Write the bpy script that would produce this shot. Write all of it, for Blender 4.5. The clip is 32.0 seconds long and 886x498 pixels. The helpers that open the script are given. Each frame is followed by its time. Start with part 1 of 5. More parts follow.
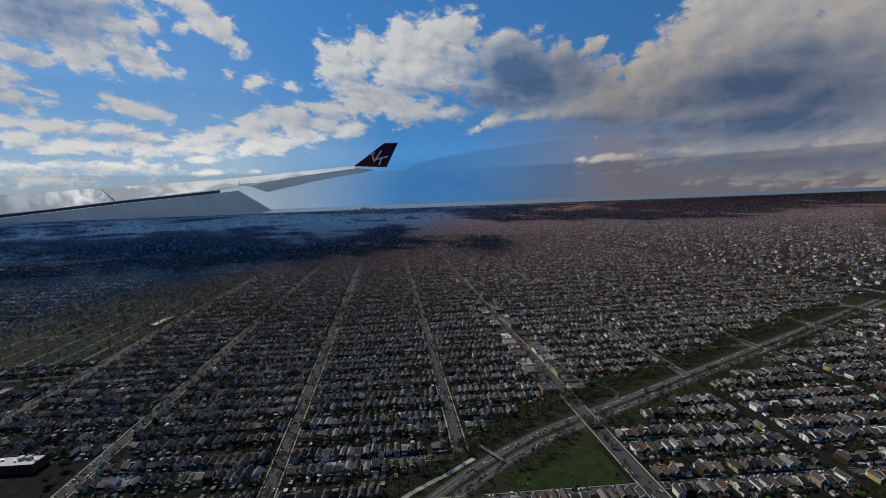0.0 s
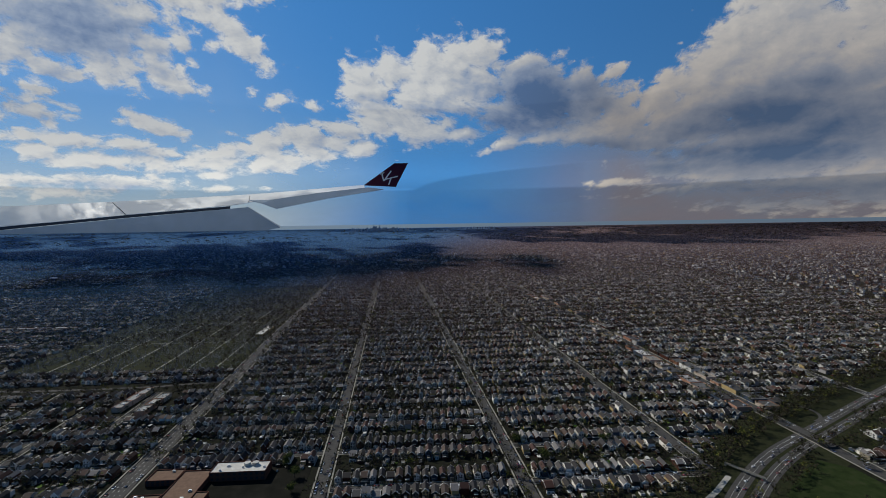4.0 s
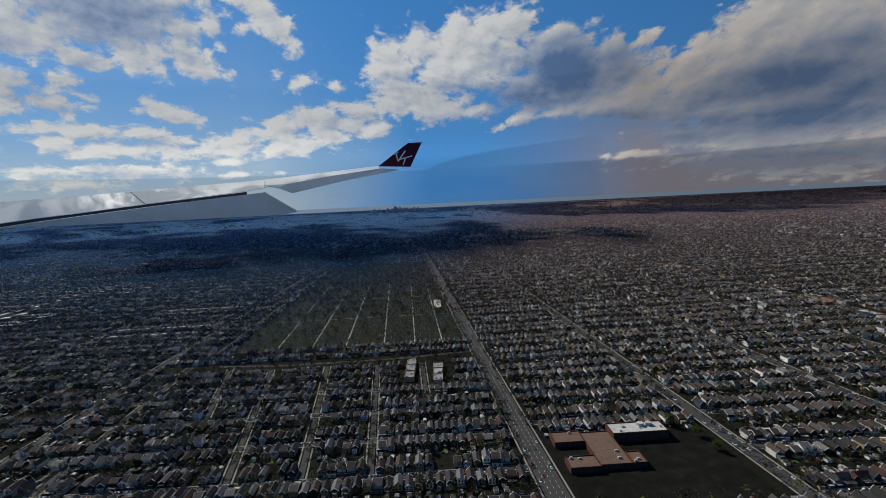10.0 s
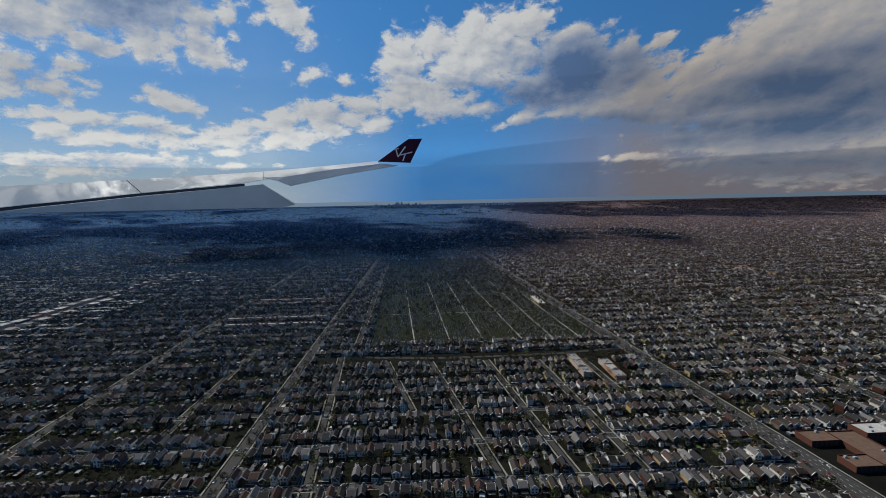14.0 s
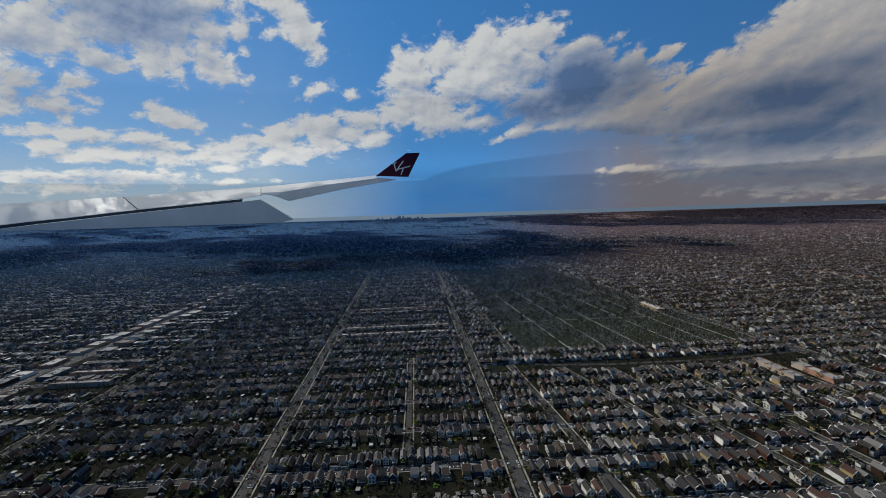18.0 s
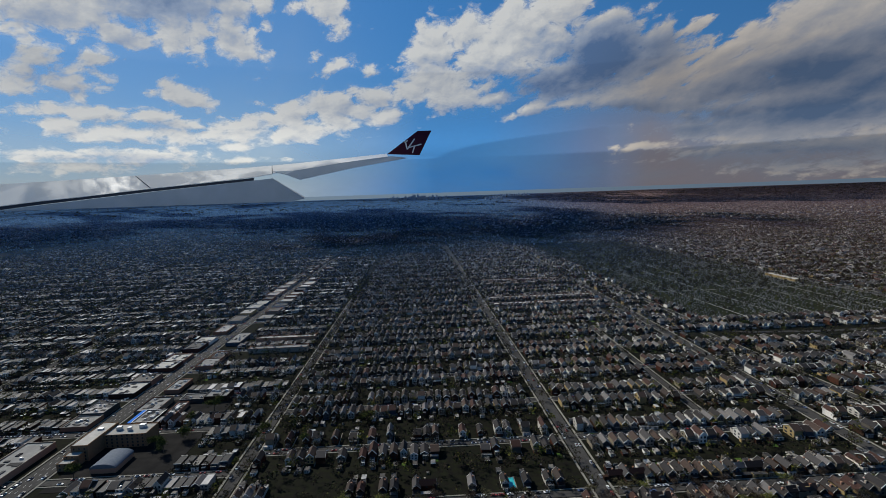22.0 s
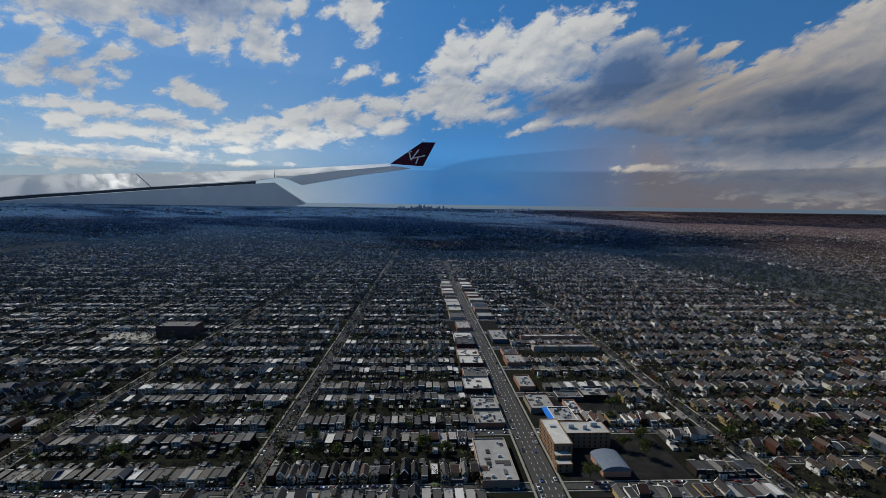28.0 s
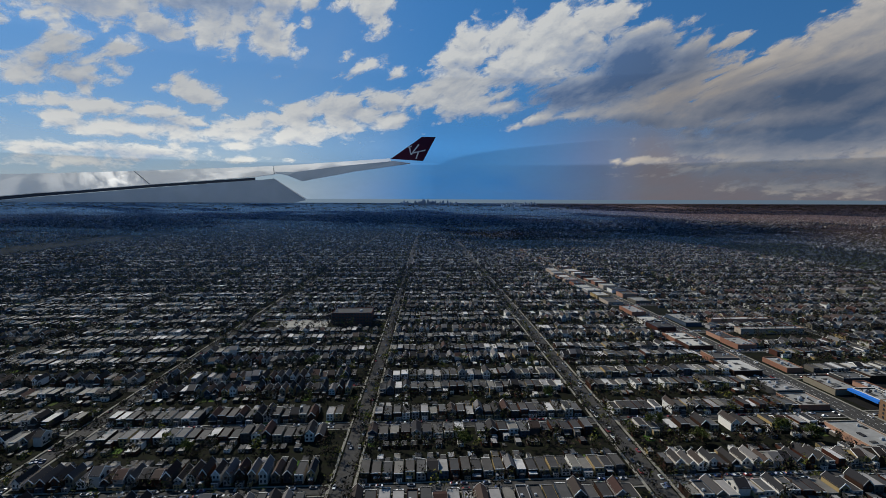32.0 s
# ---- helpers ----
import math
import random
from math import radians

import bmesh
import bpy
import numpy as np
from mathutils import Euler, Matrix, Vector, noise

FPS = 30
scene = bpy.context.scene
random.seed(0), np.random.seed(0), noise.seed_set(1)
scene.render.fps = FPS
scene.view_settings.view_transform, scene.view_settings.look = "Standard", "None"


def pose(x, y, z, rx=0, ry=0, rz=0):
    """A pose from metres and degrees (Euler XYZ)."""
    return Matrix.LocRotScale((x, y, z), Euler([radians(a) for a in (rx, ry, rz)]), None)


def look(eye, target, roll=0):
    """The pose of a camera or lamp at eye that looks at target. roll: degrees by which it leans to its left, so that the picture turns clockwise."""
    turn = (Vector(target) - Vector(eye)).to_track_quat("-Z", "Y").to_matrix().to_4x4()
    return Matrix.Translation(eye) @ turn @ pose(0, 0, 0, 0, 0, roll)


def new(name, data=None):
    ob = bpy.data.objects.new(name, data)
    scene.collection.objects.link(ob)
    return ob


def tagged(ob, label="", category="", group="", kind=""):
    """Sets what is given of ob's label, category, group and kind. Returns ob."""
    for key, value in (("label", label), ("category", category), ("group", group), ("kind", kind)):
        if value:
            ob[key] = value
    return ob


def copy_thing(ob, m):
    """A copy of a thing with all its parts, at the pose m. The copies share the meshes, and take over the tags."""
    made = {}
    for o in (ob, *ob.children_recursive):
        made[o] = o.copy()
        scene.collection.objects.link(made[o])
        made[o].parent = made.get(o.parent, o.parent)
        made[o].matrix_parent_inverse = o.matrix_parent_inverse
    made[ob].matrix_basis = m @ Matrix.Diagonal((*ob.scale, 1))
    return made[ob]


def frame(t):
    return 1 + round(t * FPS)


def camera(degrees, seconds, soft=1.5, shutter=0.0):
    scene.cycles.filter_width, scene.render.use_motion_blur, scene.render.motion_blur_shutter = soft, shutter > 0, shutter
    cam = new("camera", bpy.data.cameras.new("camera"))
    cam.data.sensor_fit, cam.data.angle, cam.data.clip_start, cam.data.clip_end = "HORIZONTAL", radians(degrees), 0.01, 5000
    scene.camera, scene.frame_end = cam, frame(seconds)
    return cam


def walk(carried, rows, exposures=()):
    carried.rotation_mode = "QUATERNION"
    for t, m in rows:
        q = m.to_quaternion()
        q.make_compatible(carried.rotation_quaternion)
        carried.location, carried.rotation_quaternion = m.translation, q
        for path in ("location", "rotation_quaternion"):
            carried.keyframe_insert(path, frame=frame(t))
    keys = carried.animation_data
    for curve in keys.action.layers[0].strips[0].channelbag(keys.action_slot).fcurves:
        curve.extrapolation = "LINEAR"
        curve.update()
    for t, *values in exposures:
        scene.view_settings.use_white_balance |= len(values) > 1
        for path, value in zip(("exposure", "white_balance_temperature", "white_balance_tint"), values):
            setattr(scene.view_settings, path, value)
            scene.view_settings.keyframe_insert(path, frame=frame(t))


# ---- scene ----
cam = camera(84.2, 32.0, soft=0.6)
PATH = [
    (0, (1.759, 0.815, 35.637), (1.881, 2.803, 35.452), -2.1),
    (1, (-6.662, 1.544, 35.021), (-6.541, 3.532, 34.834), -1.9),
    (2, (-15.039, 2.751, 34.768), (-14.917, 4.741, 34.617), -1.6),
    (3, (-23.258, 3.99, 34.27), (-23.146, 5.984, 34.176), -1.1),
    (3.5, (-27.513, 4.406, 33.944), (-27.402, 6.401, 33.85), -0.9),
    (5.5, (-45.662, 4.754, 34.349), (-45.555, 6.746, 34.207), -0.7),
    (6, (-49.782, 5.331, 34.236), (-49.681, 7.323, 34.088), -0.6),
    (7, (-58.164, 6.025, 33.602), (-58.077, 8.017, 33.44), -0.9),
    (8, (-66.791, 7.293, 32.808), (-66.709, 9.284, 32.636), -1.7),
    (9, (-75.071, 8.258, 32.555), (-74.997, 10.249, 32.381), -2.3),
    (10, (-83.393, 8.774, 32.503), (-83.332, 10.764, 32.32), -2.8),
    (11, (-91.699, 9.338, 32.485), (-91.651, 11.33, 32.315), -2.7),
    (12, (-100.152, 9.669, 32.639), (-100.11, 11.664, 32.505), -2.4),
    (13, (-109.358, 10.513, 32.296), (-109.339, 12.507, 32.148), -1.7),
    (14, (-118.172, 10.96, 32.846), (-118.085, 12.948, 32.651), -1.2),
    (14.5, (-122.783, 11.371, 32.648), (-122.69, 13.358, 32.439), -1.2),
    (16.5, (-140.472, 15.27, 31.736), (-140.368, 17.253, 31.502), -1.7),
    (17, (-145.143, 15.898, 31.51), (-145.033, 17.882, 31.287), -1.6),
    (18, (-154.041, 17.041, 30.932), (-153.931, 19.033, 30.792), -1.8),
    (19, (-163.315, 17.856, 30.469), (-163.21, 19.852, 30.396), -1.2),
    (20, (-172.714, 18.72, 30.031), (-172.615, 20.713, 29.908), -1.1),
    (21, (-181.798, 19.697, 29.691), (-181.71, 21.684, 29.486), -1.6),
    (22, (-190.921, 20.727, 29.127), (-190.844, 22.713, 28.903), -1.9),
    (23, (-200.396, 21.938, 28.34), (-200.315, 23.93, 28.171), -1.4),
    (24, (-209.691, 23.359, 27.872), (-209.606, 25.348, 27.691), -1.0),
    (25, (-218.957, 24.287, 27.422), (-218.874, 26.275, 27.222), -1.1),
    (25.5, (-223.355, 24.877, 27.151), (-223.262, 26.867, 26.969), -0.7),
    (27.5, (-241.516, 28.569, 25.896), (-241.403, 30.557, 25.714), 0.7),
    (28, (-245.997, 29.159, 25.416), (-245.89, 31.149, 25.242), 0.8),
    (29, (-254.536, 30.717, 24.792), (-254.43, 32.708, 24.629), 0.4),
    (30, (-263.278, 31.906, 24.192), (-263.176, 33.897, 24.026), 0.4),
    (31, (-271.878, 33.419, 23.372), (-271.77, 35.407, 23.184), -0.0),
    (32, (-280.182, 35.17, 22.186), (-280.064, 37.158, 21.992), 0.2),
]
walk(cam, [(t, look(eye, target, roll)) for t, eye, target, roll in PATH], [(0, -0.15, 6280, 8), (32, -0.15, 6280, 8)])

# ---------------------------------------------------------------- world, sun, exposure
# The district is a model at 1 : 7.5, so that the far skyline still lies inside the lens's reach and the far-off wing
# hardly shifts.
K = 1 / 7.5
RK = 0.74 * K                      # roadways, kerb to kerb
SUN_AZ, SUN_EL = -44.0, 39.0        # degrees, to the left of +y, above the horizon

world = bpy.data.worlds.new("sky")
scene.world = world
world.use_nodes = True
wn, wl = world.node_tree.nodes, world.node_tree.links
sky = wn.new("ShaderNodeTexSky")
sky.sky_type, sky.sun_disc = "NISHITA", False
sky.sun_elevation, sky.sun_rotation = radians(SUN_EL), radians(SUN_AZ)
sky.air_density, sky.dust_density, sky.ozone_density = 1.0, 0.15, 4.0
# a bluer, dimmer veil towards the horizon
where, axes, rise, tint, veil = wn.new("ShaderNodeTexCoord"), wn.new("ShaderNodeSeparateXYZ"), wn.new("ShaderNodeMapRange"), wn.new("ShaderNodeValToRGB"), wn.new("ShaderNodeVectorMath")
wl.new(where.outputs["Generated"], axes.inputs[0])
wl.new(axes.outputs["Z"], rise.inputs[0])
rise.inputs[1].default_value, rise.inputs[2].default_value = 0.0, 0.4
te = tint.color_ramp.elements
te[0].position, te[0].color = 0.0, (0.27, 0.40, 0.72, 1)
te[1].position, te[1].color = 0.35, (0.38, 0.69, 0.97, 1)
te.new(1.0).color = (0.44, 0.93, 1.24, 1)
wl.new(rise.outputs[0], tint.inputs[0])
veil.operation = "MULTIPLY"
wl.new(sky.outputs[0], veil.inputs[0]), wl.new(tint.outputs[0], veil.inputs[1])
wl.new(veil.outputs[0], wn["Background"].inputs[0])
wn["Background"].inputs[1].default_value = 0.073

sun = new("sun", bpy.data.lights.new("sun", "SUN"))
sun.data.energy, sun.data.angle, sun.data.color = 5.0, radians(0.6), (1.0, 0.93, 0.82)
sd = Vector((math.sin(radians(SUN_AZ)) * math.cos(radians(SUN_EL)), math.cos(radians(SUN_AZ)) * math.cos(radians(SUN_EL)), math.sin(radians(SUN_EL))))
sun.matrix_world = look(sd * 100, (0, 0, 0))


# ---------------------------------------------------------------- materials
def material(name, stops, rough=0.8, by="object", grain=0.0, size=1.0, bump=0.0, metal=0.0, stain=0.0, coarse=0.1, sheen=0.02):
    """A node material. stops: colours along a ramp picked per object or per island; grain and stain: how far fine and coarse noise shift the value."""
    m = bpy.data.materials.new(name)
    m.use_nodes = True
    nt = m.node_tree
    n, l = nt.nodes, nt.links
    b = n["Principled BSDF"]
    b.inputs["Roughness"].default_value, b.inputs["Metallic"].default_value = rough, metal
    b.inputs["Specular IOR Level"].default_value = sheen
    ramp = n.new("ShaderNodeValToRGB")
    ramp.color_ramp.interpolation = "LINEAR" if by == "noise" else "CONSTANT"
    el = ramp.color_ramp.elements
    while len(el) < len(stops):
        el.new(0.5)
    for i, c in enumerate(stops):
        el[i].position = i / len(stops) if by != "noise" else i / max(1, len(stops) - 1)
        el[i].color = (*c, 1)
    geo, info, tc = n.new("ShaderNodeNewGeometry"), n.new("ShaderNodeObjectInfo"), n.new("ShaderNodeNewGeometry")
    fine = n.new("ShaderNodeTexNoise")
    fine.inputs["Scale"].default_value, fine.inputs["Detail"].default_value = size, 5
    l.new(tc.outputs["Position"], fine.inputs["Vector"])
    wide = n.new("ShaderNodeTexNoise")
    wide.inputs["Scale"].default_value, wide.inputs["Detail"].default_value = coarse, 4
    l.new(tc.outputs["Position"], wide.inputs["Vector"])
    if by == "noise":
        l.new(fine.outputs["Fac"], ramp.inputs[0])
    elif by == "island":
        l.new(geo.outputs["Random Per Island"], ramp.inputs[0])
    else:
        l.new(info.outputs["Random"], ramp.inputs[0])
    mul = n.new("ShaderNodeMath")
    mul.operation = "MULTIPLY_ADD"
    l.new(fine.outputs["Fac"], mul.inputs[0])
    mul.inputs[1].default_value, mul.inputs[2].default_value = 2 * grain, 1 - grain
    mul2 = n.new("ShaderNodeMath")
    mul2.operation = "MULTIPLY_ADD"
    l.new(wide.outputs["Fac"], mul2.inputs[0])
    mul2.inputs[1].default_value, mul2.inputs[2].default_value = 2 * stain, 1 - stain
    both = n.new("ShaderNodeMath")
    both.operation = "MULTIPLY"
    l.new(mul.outputs[0], both.inputs[0]), l.new(mul2.outputs[0], both.inputs[1])
    mix = n.new("ShaderNodeVectorMath")
    mix.operation = "SCALE"
    l.new(ramp.outputs[0], mix.inputs[0]), l.new(both.outputs[0], mix.inputs["Scale"])
    l.new(mix.outputs[0], b.inputs["Base Color"])
    if bump:
        bp = n.new("ShaderNodeBump")
        bp.inputs["Strength"].default_value = bump
        l.new(fine.outputs["Fac"], bp.inputs["Height"]), l.new(bp.outputs[0], b.inputs["Normal"])
    return m


WALLS = [(0.58, 0.56, 0.52), (0.13, 0.06, 0.043), (0.34, 0.31, 0.25), (0.12, 0.12, 0.12), (0.74, 0.72, 0.68), (0.16, 0.085, 0.06), (0.22, 0.205, 0.18), (0.46, 0.38, 0.23), (0.12, 0.15, 0.19), (0.10, 0.062, 0.046), (0.40, 0.39, 0.38), (0.08, 0.066, 0.056), (0.66, 0.65, 0.62)]
ROOFS = [(0.040, 0.036, 0.034), (0.062, 0.048, 0.040), (0.085, 0.08, 0.077), (0.028, 0.028, 0.031), (0.09, 0.062, 0.048), (0.20, 0.19, 0.18), (0.046, 0.043, 0.043), (0.07, 0.035, 0.027), (0.034, 0.031, 0.03)]
FLATS = [(0.10, 0.10, 0.098), (0.055, 0.055, 0.055), (0.56, 0.55, 0.52), (0.08, 0.078, 0.075), (0.04, 0.04, 0.04), (0.19, 0.18, 0.155), (0.055, 0.053, 0.052), (0.075, 0.07, 0.063), (0.30, 0.29, 0.275), (0.045, 0.043, 0.042)]
LEAVES = [(0.030, 0.024, 0.018), (0.036, 0.028, 0.021), (0.025, 0.024, 0.014), (0.042, 0.032, 0.025), (0.030, 0.032, 0.014), (0.027, 0.021, 0.019), (0.065, 0.07, 0.022)]
CARS = [(0.7, 0.7, 0.7), (0.05, 0.05, 0.055), (0.35, 0.36, 0.37), (0.75, 0.75, 0.74), (0.25, 0.03, 0.03), (0.06, 0.09, 0.2), (0.15, 0.15, 0.16)]

m_wall = material("painted siding and brick", [tuple(c * (0.28 + 0.9 * c) for c in w) for w in WALLS], 0.75, "island", 0.25, 9, stain=0.2)
m_wall_one = material("house siding", [tuple(c * (0.28 + 0.9 * c) for c in w) for w in WALLS], 0.75, "object", 0.25, 9, stain=0.2)
m_roof = material("asphalt shingles", [(r * 0.62, g * 0.61, b * 0.62) for r, g, b in ROOFS], 0.8, "island", 0.3, 12, stain=0.2, sheen=0.14)
m_roof_one = material("roof shingles", [(r * 0.62, g * 0.61, b * 0.62) for r, g, b in ROOFS], 0.8, "object", 0.3, 12, 0.2, stain=0.25, sheen=0.14)
m_flat = material("flat roof membrane", [(r * 0.8, g * 0.79, b * 0.79) for r, g, b in FLATS], 0.75, "island", 0.3, 2.5, stain=0.3, coarse=0.8, sheen=0.2)
m_flat_one = material("roof membrane", [(r * 0.8, g * 0.79, b * 0.79) for r, g, b in FLATS], 0.75, "object", 0.3, 2.5, stain=0.35, coarse=0.8, sheen=0.2)
m_brick = material("brick masonry", [(0.24, 0.12, 0.08), (0.33, 0.19, 0.13), (0.36, 0.30, 0.24)], 0.85, "object", 0.25, 14, stain=0.2)
m_leaf = material("early spring twigs and buds", LEAVES, 0.9, "island", 0.2, 6)
m_crown = material("tree crown", LEAVES[:4] + [(0.12, 0.125, 0.035), (0.085, 0.075, 0.04)], 0.9, "object", 0.3, 6)
m_bark = material("bark", [(0.09, 0.07, 0.055)], 0.9, "object", 0.3, 20)
m_car = material("car paint", CARS, 0.3, "island", sheen=0.5)
m_car_one = material("car body paint", CARS, 0.3, "object", sheen=0.5)
m_glass = material("dark window glass", [(0.03, 0.035, 0.04)], 0.1, "object", sheen=0.5)
m_road = material("worn asphalt", [(0.036, 0.035, 0.033), (0.056, 0.054, 0.051), (0.075, 0.071, 0.066)], 0.75, "noise", 0.2, 3.0, stain=0.2)
m_walkway = material("concrete pavement", [(0.16, 0.152, 0.13), (0.26, 0.25, 0.215)], 0.85, "noise", 0.2, 6.0, stain=0.2)
m_paint = material("road paint", [(0.6, 0.6, 0.57)], 0.7, "object", 0.2, 8)
m_path = material("pale gravel path", [(0.26, 0.25, 0.22), (0.34, 0.33, 0.29)], 0.9, "noise", 0.2, 6.0)
m_trim = material("pale painted trim", [(0.72, 0.70, 0.64), (0.48, 0.465, 0.43), (0.82, 0.80, 0.76), (0.25, 0.24, 0.22)], 0.7, "island", 0.15, 9)
m_trim_one = material("painted eaves and trim", [(0.72, 0.70, 0.64), (0.48, 0.465, 0.43), (0.82, 0.80, 0.76), (0.25, 0.24, 0.22)], 0.7, "object", 0.15, 9)
m_grass = material("spring grass", [(0.012, 0.015, 0.008), (0.020, 0.023, 0.011), (0.030, 0.026, 0.017)], 0.95, "noise", 0.3, 1.2, stain=0.3)
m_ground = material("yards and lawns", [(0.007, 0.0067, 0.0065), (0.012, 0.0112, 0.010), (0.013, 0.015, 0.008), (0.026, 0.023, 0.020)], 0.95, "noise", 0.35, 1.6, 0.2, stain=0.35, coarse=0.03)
m_stone = material("grey headstones", [(0.20, 0.195, 0.19), (0.28, 0.275, 0.27), (0.14, 0.135, 0.13)], 0.7, "island", 0.2, 8)
m_metal = material("grey painted metal", [(0.45, 0.46, 0.47)], 0.45, "object", 0.1, 5, metal=0.4)
# distance haze is painted into the tower colours
m_tower = material("glass and stone with haze tint", [(0.25, 0.32, 0.43), (0.21, 0.28, 0.39), (0.29, 0.36, 0.47)], 0.5, "island", sheen=0.5)


# ---------------------------------------------------------------- mesh helpers
rng = np.random.default_rng(7)


def mesh_from(name, verts, faces, mats, index=None, smooth=False):
    me = bpy.data.meshes.new(name)
    me.from_pydata(verts if isinstance(verts, list) else verts.tolist(), [], faces if isinstance(faces, list) else faces.tolist())
    for m in mats:
        me.materials.append(m)
    if index is not None:
        me.polygons.foreach_set("material_index", np.asarray(index, dtype=np.int32))
    if smooth:
        me.polygons.foreach_set("use_smooth", np.ones(len(me.polygons), dtype=bool))
    me.update()
    return me


def part(name, me, parent=None, label="", at=(0, 0, 0), turn=0.0):
    ob = new(name, me)
    ob.parent = parent
    ob.matrix_basis = pose(*at, 0, 0, turn)
    if label:
        tagged(ob, label)
    return ob


def thing(name, label, category, at=(0, 0, 0), turn=0.0, group="", kind=""):
    ob = new(name)
    ob.empty_display_size = 0.2
    ob.matrix_basis = pose(*at, 0, 0, turn)
    return tagged(ob, label, category, group, kind)


def box(x0, y0, z0, x1, y1, z1):
    v = [(x0, y0, z0), (x1, y0, z0), (x1, y1, z0), (x0, y1, z0), (x0, y0, z1), (x1, y0, z1), (x1, y1, z1), (x0, y1, z1)]
    return v, [(0, 3, 2, 1), (4, 5, 6, 7), (0, 1, 5, 4), (1, 2, 6, 5), (2, 3, 7, 6), (3, 0, 4, 7)]


def joined(*pieces):
    """Several (verts, faces) as one."""
    v, f = [], []
    for pv, pf in pieces:
        f += [tuple(i + len(v) for i in q) for q in pf]
        v += list(pv)
    return v, f


def scatter(name, template, index, mats, places, sizes, turns, label, category, kind="stuff"):
    """One joined mesh of many copies of a template; places n x 3, sizes n x 3, turns n radians."""
    tv, tf = np.array(template[0], float), template[1]
    n = len(places)
    c, s = np.cos(turns)[:, None], np.sin(turns)[:, None]
    p = tv[None] * sizes[:, None]
    out = np.stack([p[..., 0] * c - p[..., 1] * s, p[..., 0] * s + p[..., 1] * c, p[..., 2]], -1) + places[:, None]
    counts = np.array([len(q) for q in tf])
    corners = np.array([j for q in tf for j in q])
    me = bpy.data.meshes.new(name)
    me.vertices.add(n * len(tv)), me.loops.add(n * len(corners)), me.polygons.add(n * len(tf))
    me.vertices.foreach_set("co", out.astype(np.float32).ravel())
    me.loops.foreach_set("vertex_index", (corners[None] + np.arange(n)[:, None] * len(tv)).astype(np.int32).ravel())
    starts = np.cumsum(counts) - counts
    me.polygons.foreach_set("loop_start", (starts[None] + np.arange(n)[:, None] * len(corners)).astype(np.int32).ravel())
    for m in mats:
        me.materials.append(m)
    me.polygons.foreach_set("material_index", np.tile(np.asarray(index, dtype=np.int32), n))
    me.polygons.foreach_set("use_smooth", np.zeros(n * len(tf), dtype=bool))
    me.update(calc_edges=True)
    return tagged(new(name, me), label, category, kind=kind)


# ---------------------------------------------------------------- the street plan
# avenues: x at y = 60, lean, width in true metres, y from and to
AVENUES = {
    "avenue_1": (110, -0.05, 14, 95, 420), "avenue_2": (82, -0.04, 14, 98, 420), "avenue_3": (55.2, -0.015, 12, 92, 420),
    "avenue_4": (29.6, -0.034, 19, -60, 420), "avenue_5": (7.8, -0.045, 16, 68, 420), "avenue_6": (-17.8, -0.055, 16, -60, 420),
    "avenue_7": (-44.5, -0.045, 16, -60, 420), "avenue_8": (-70.6, -0.055, 27, -60, 420), "avenue_9": (-143.0, 0.0, 15, -60, 420),
    "avenue_10": (-174.3, -0.022, 15, -60, 420), "avenue_11": (-211.8, 0.004, 12, -60, 160), "avenue_12": (-233.8, 0.0, 24, -60, 420),
    "avenue_13": (-261.2, 0.02, 16, -60, 420), "avenue_14": (-286.2, 0.03, 14, -60, 420), "avenue_15": (-312.5, 0.035, 14, -60, 420),
    "avenue_16": (-338.5, 0.04, 13, -60, 420), "avenue_17": (-365, 0.045, 13, -60, 420), "avenue_18": (-392, 0.05, 13, -60, 420),
    "avenue_19": (-420, 0.05, 13, -60, 420), "avenue_20": (-450, 0.05, 13, -60, 420), "avenue_21": (138, -0.05, 13, 110, 420), "avenue_22": (166, -0.05, 13, 125, 420),
}
SIDE = [(-131.8, -0.075, 9, -60, 114), (-114.3, -0.234, 8, 86, 111), (-108.2, -0.18, 8, 66, 109), (-99.6, -0.12, 8, 66, 109), (-91.3, -0.08, 8, 66, 108), (-83.4, -0.05, 7, 90, 108), (-156, 0, 8, 78, 122), (-132.0, -0.024, 8, 124, 280)]


def avenue_x(key, y):
    x, lean, *_ = AVENUES[key] if isinstance(key, str) else key
    return x + lean * (y - 60)


ORDER = sorted(AVENUES, key=lambda k: AVENUES[k][0])


def inside_cemetery(x, y):
    return (x > -131.0 - 0.024 * (y - 130)) & (x < avenue_x("avenue_8", y) - 1.8) & (y > 121.0) & (y < 280)


def parkway_y(x):
    """The parkway's middle line, and the edge of the green strip beside it."""
    return 59.5 + 0.572 * (x + 0.3) - 0.0125 * np.maximum(0.0, 24 - x) ** 2


def in_parkway(x, y):
    return ((x > -12) & (np.abs(y - parkway_y(x) - 2.0) < 8.0)) | ((x > 3) & (x < 27.5) & (y < parkway_y(x)) & (y > 57.5))


# ---------------------------------------------------------------- ground
gx, gy = 6200, 5600
gv = [(-gx, -900, 0), (gx, -900, 0), (gx, gy, 0), (-gx, gy, 0)]
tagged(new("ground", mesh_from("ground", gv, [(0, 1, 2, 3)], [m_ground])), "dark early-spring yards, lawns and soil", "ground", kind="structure")


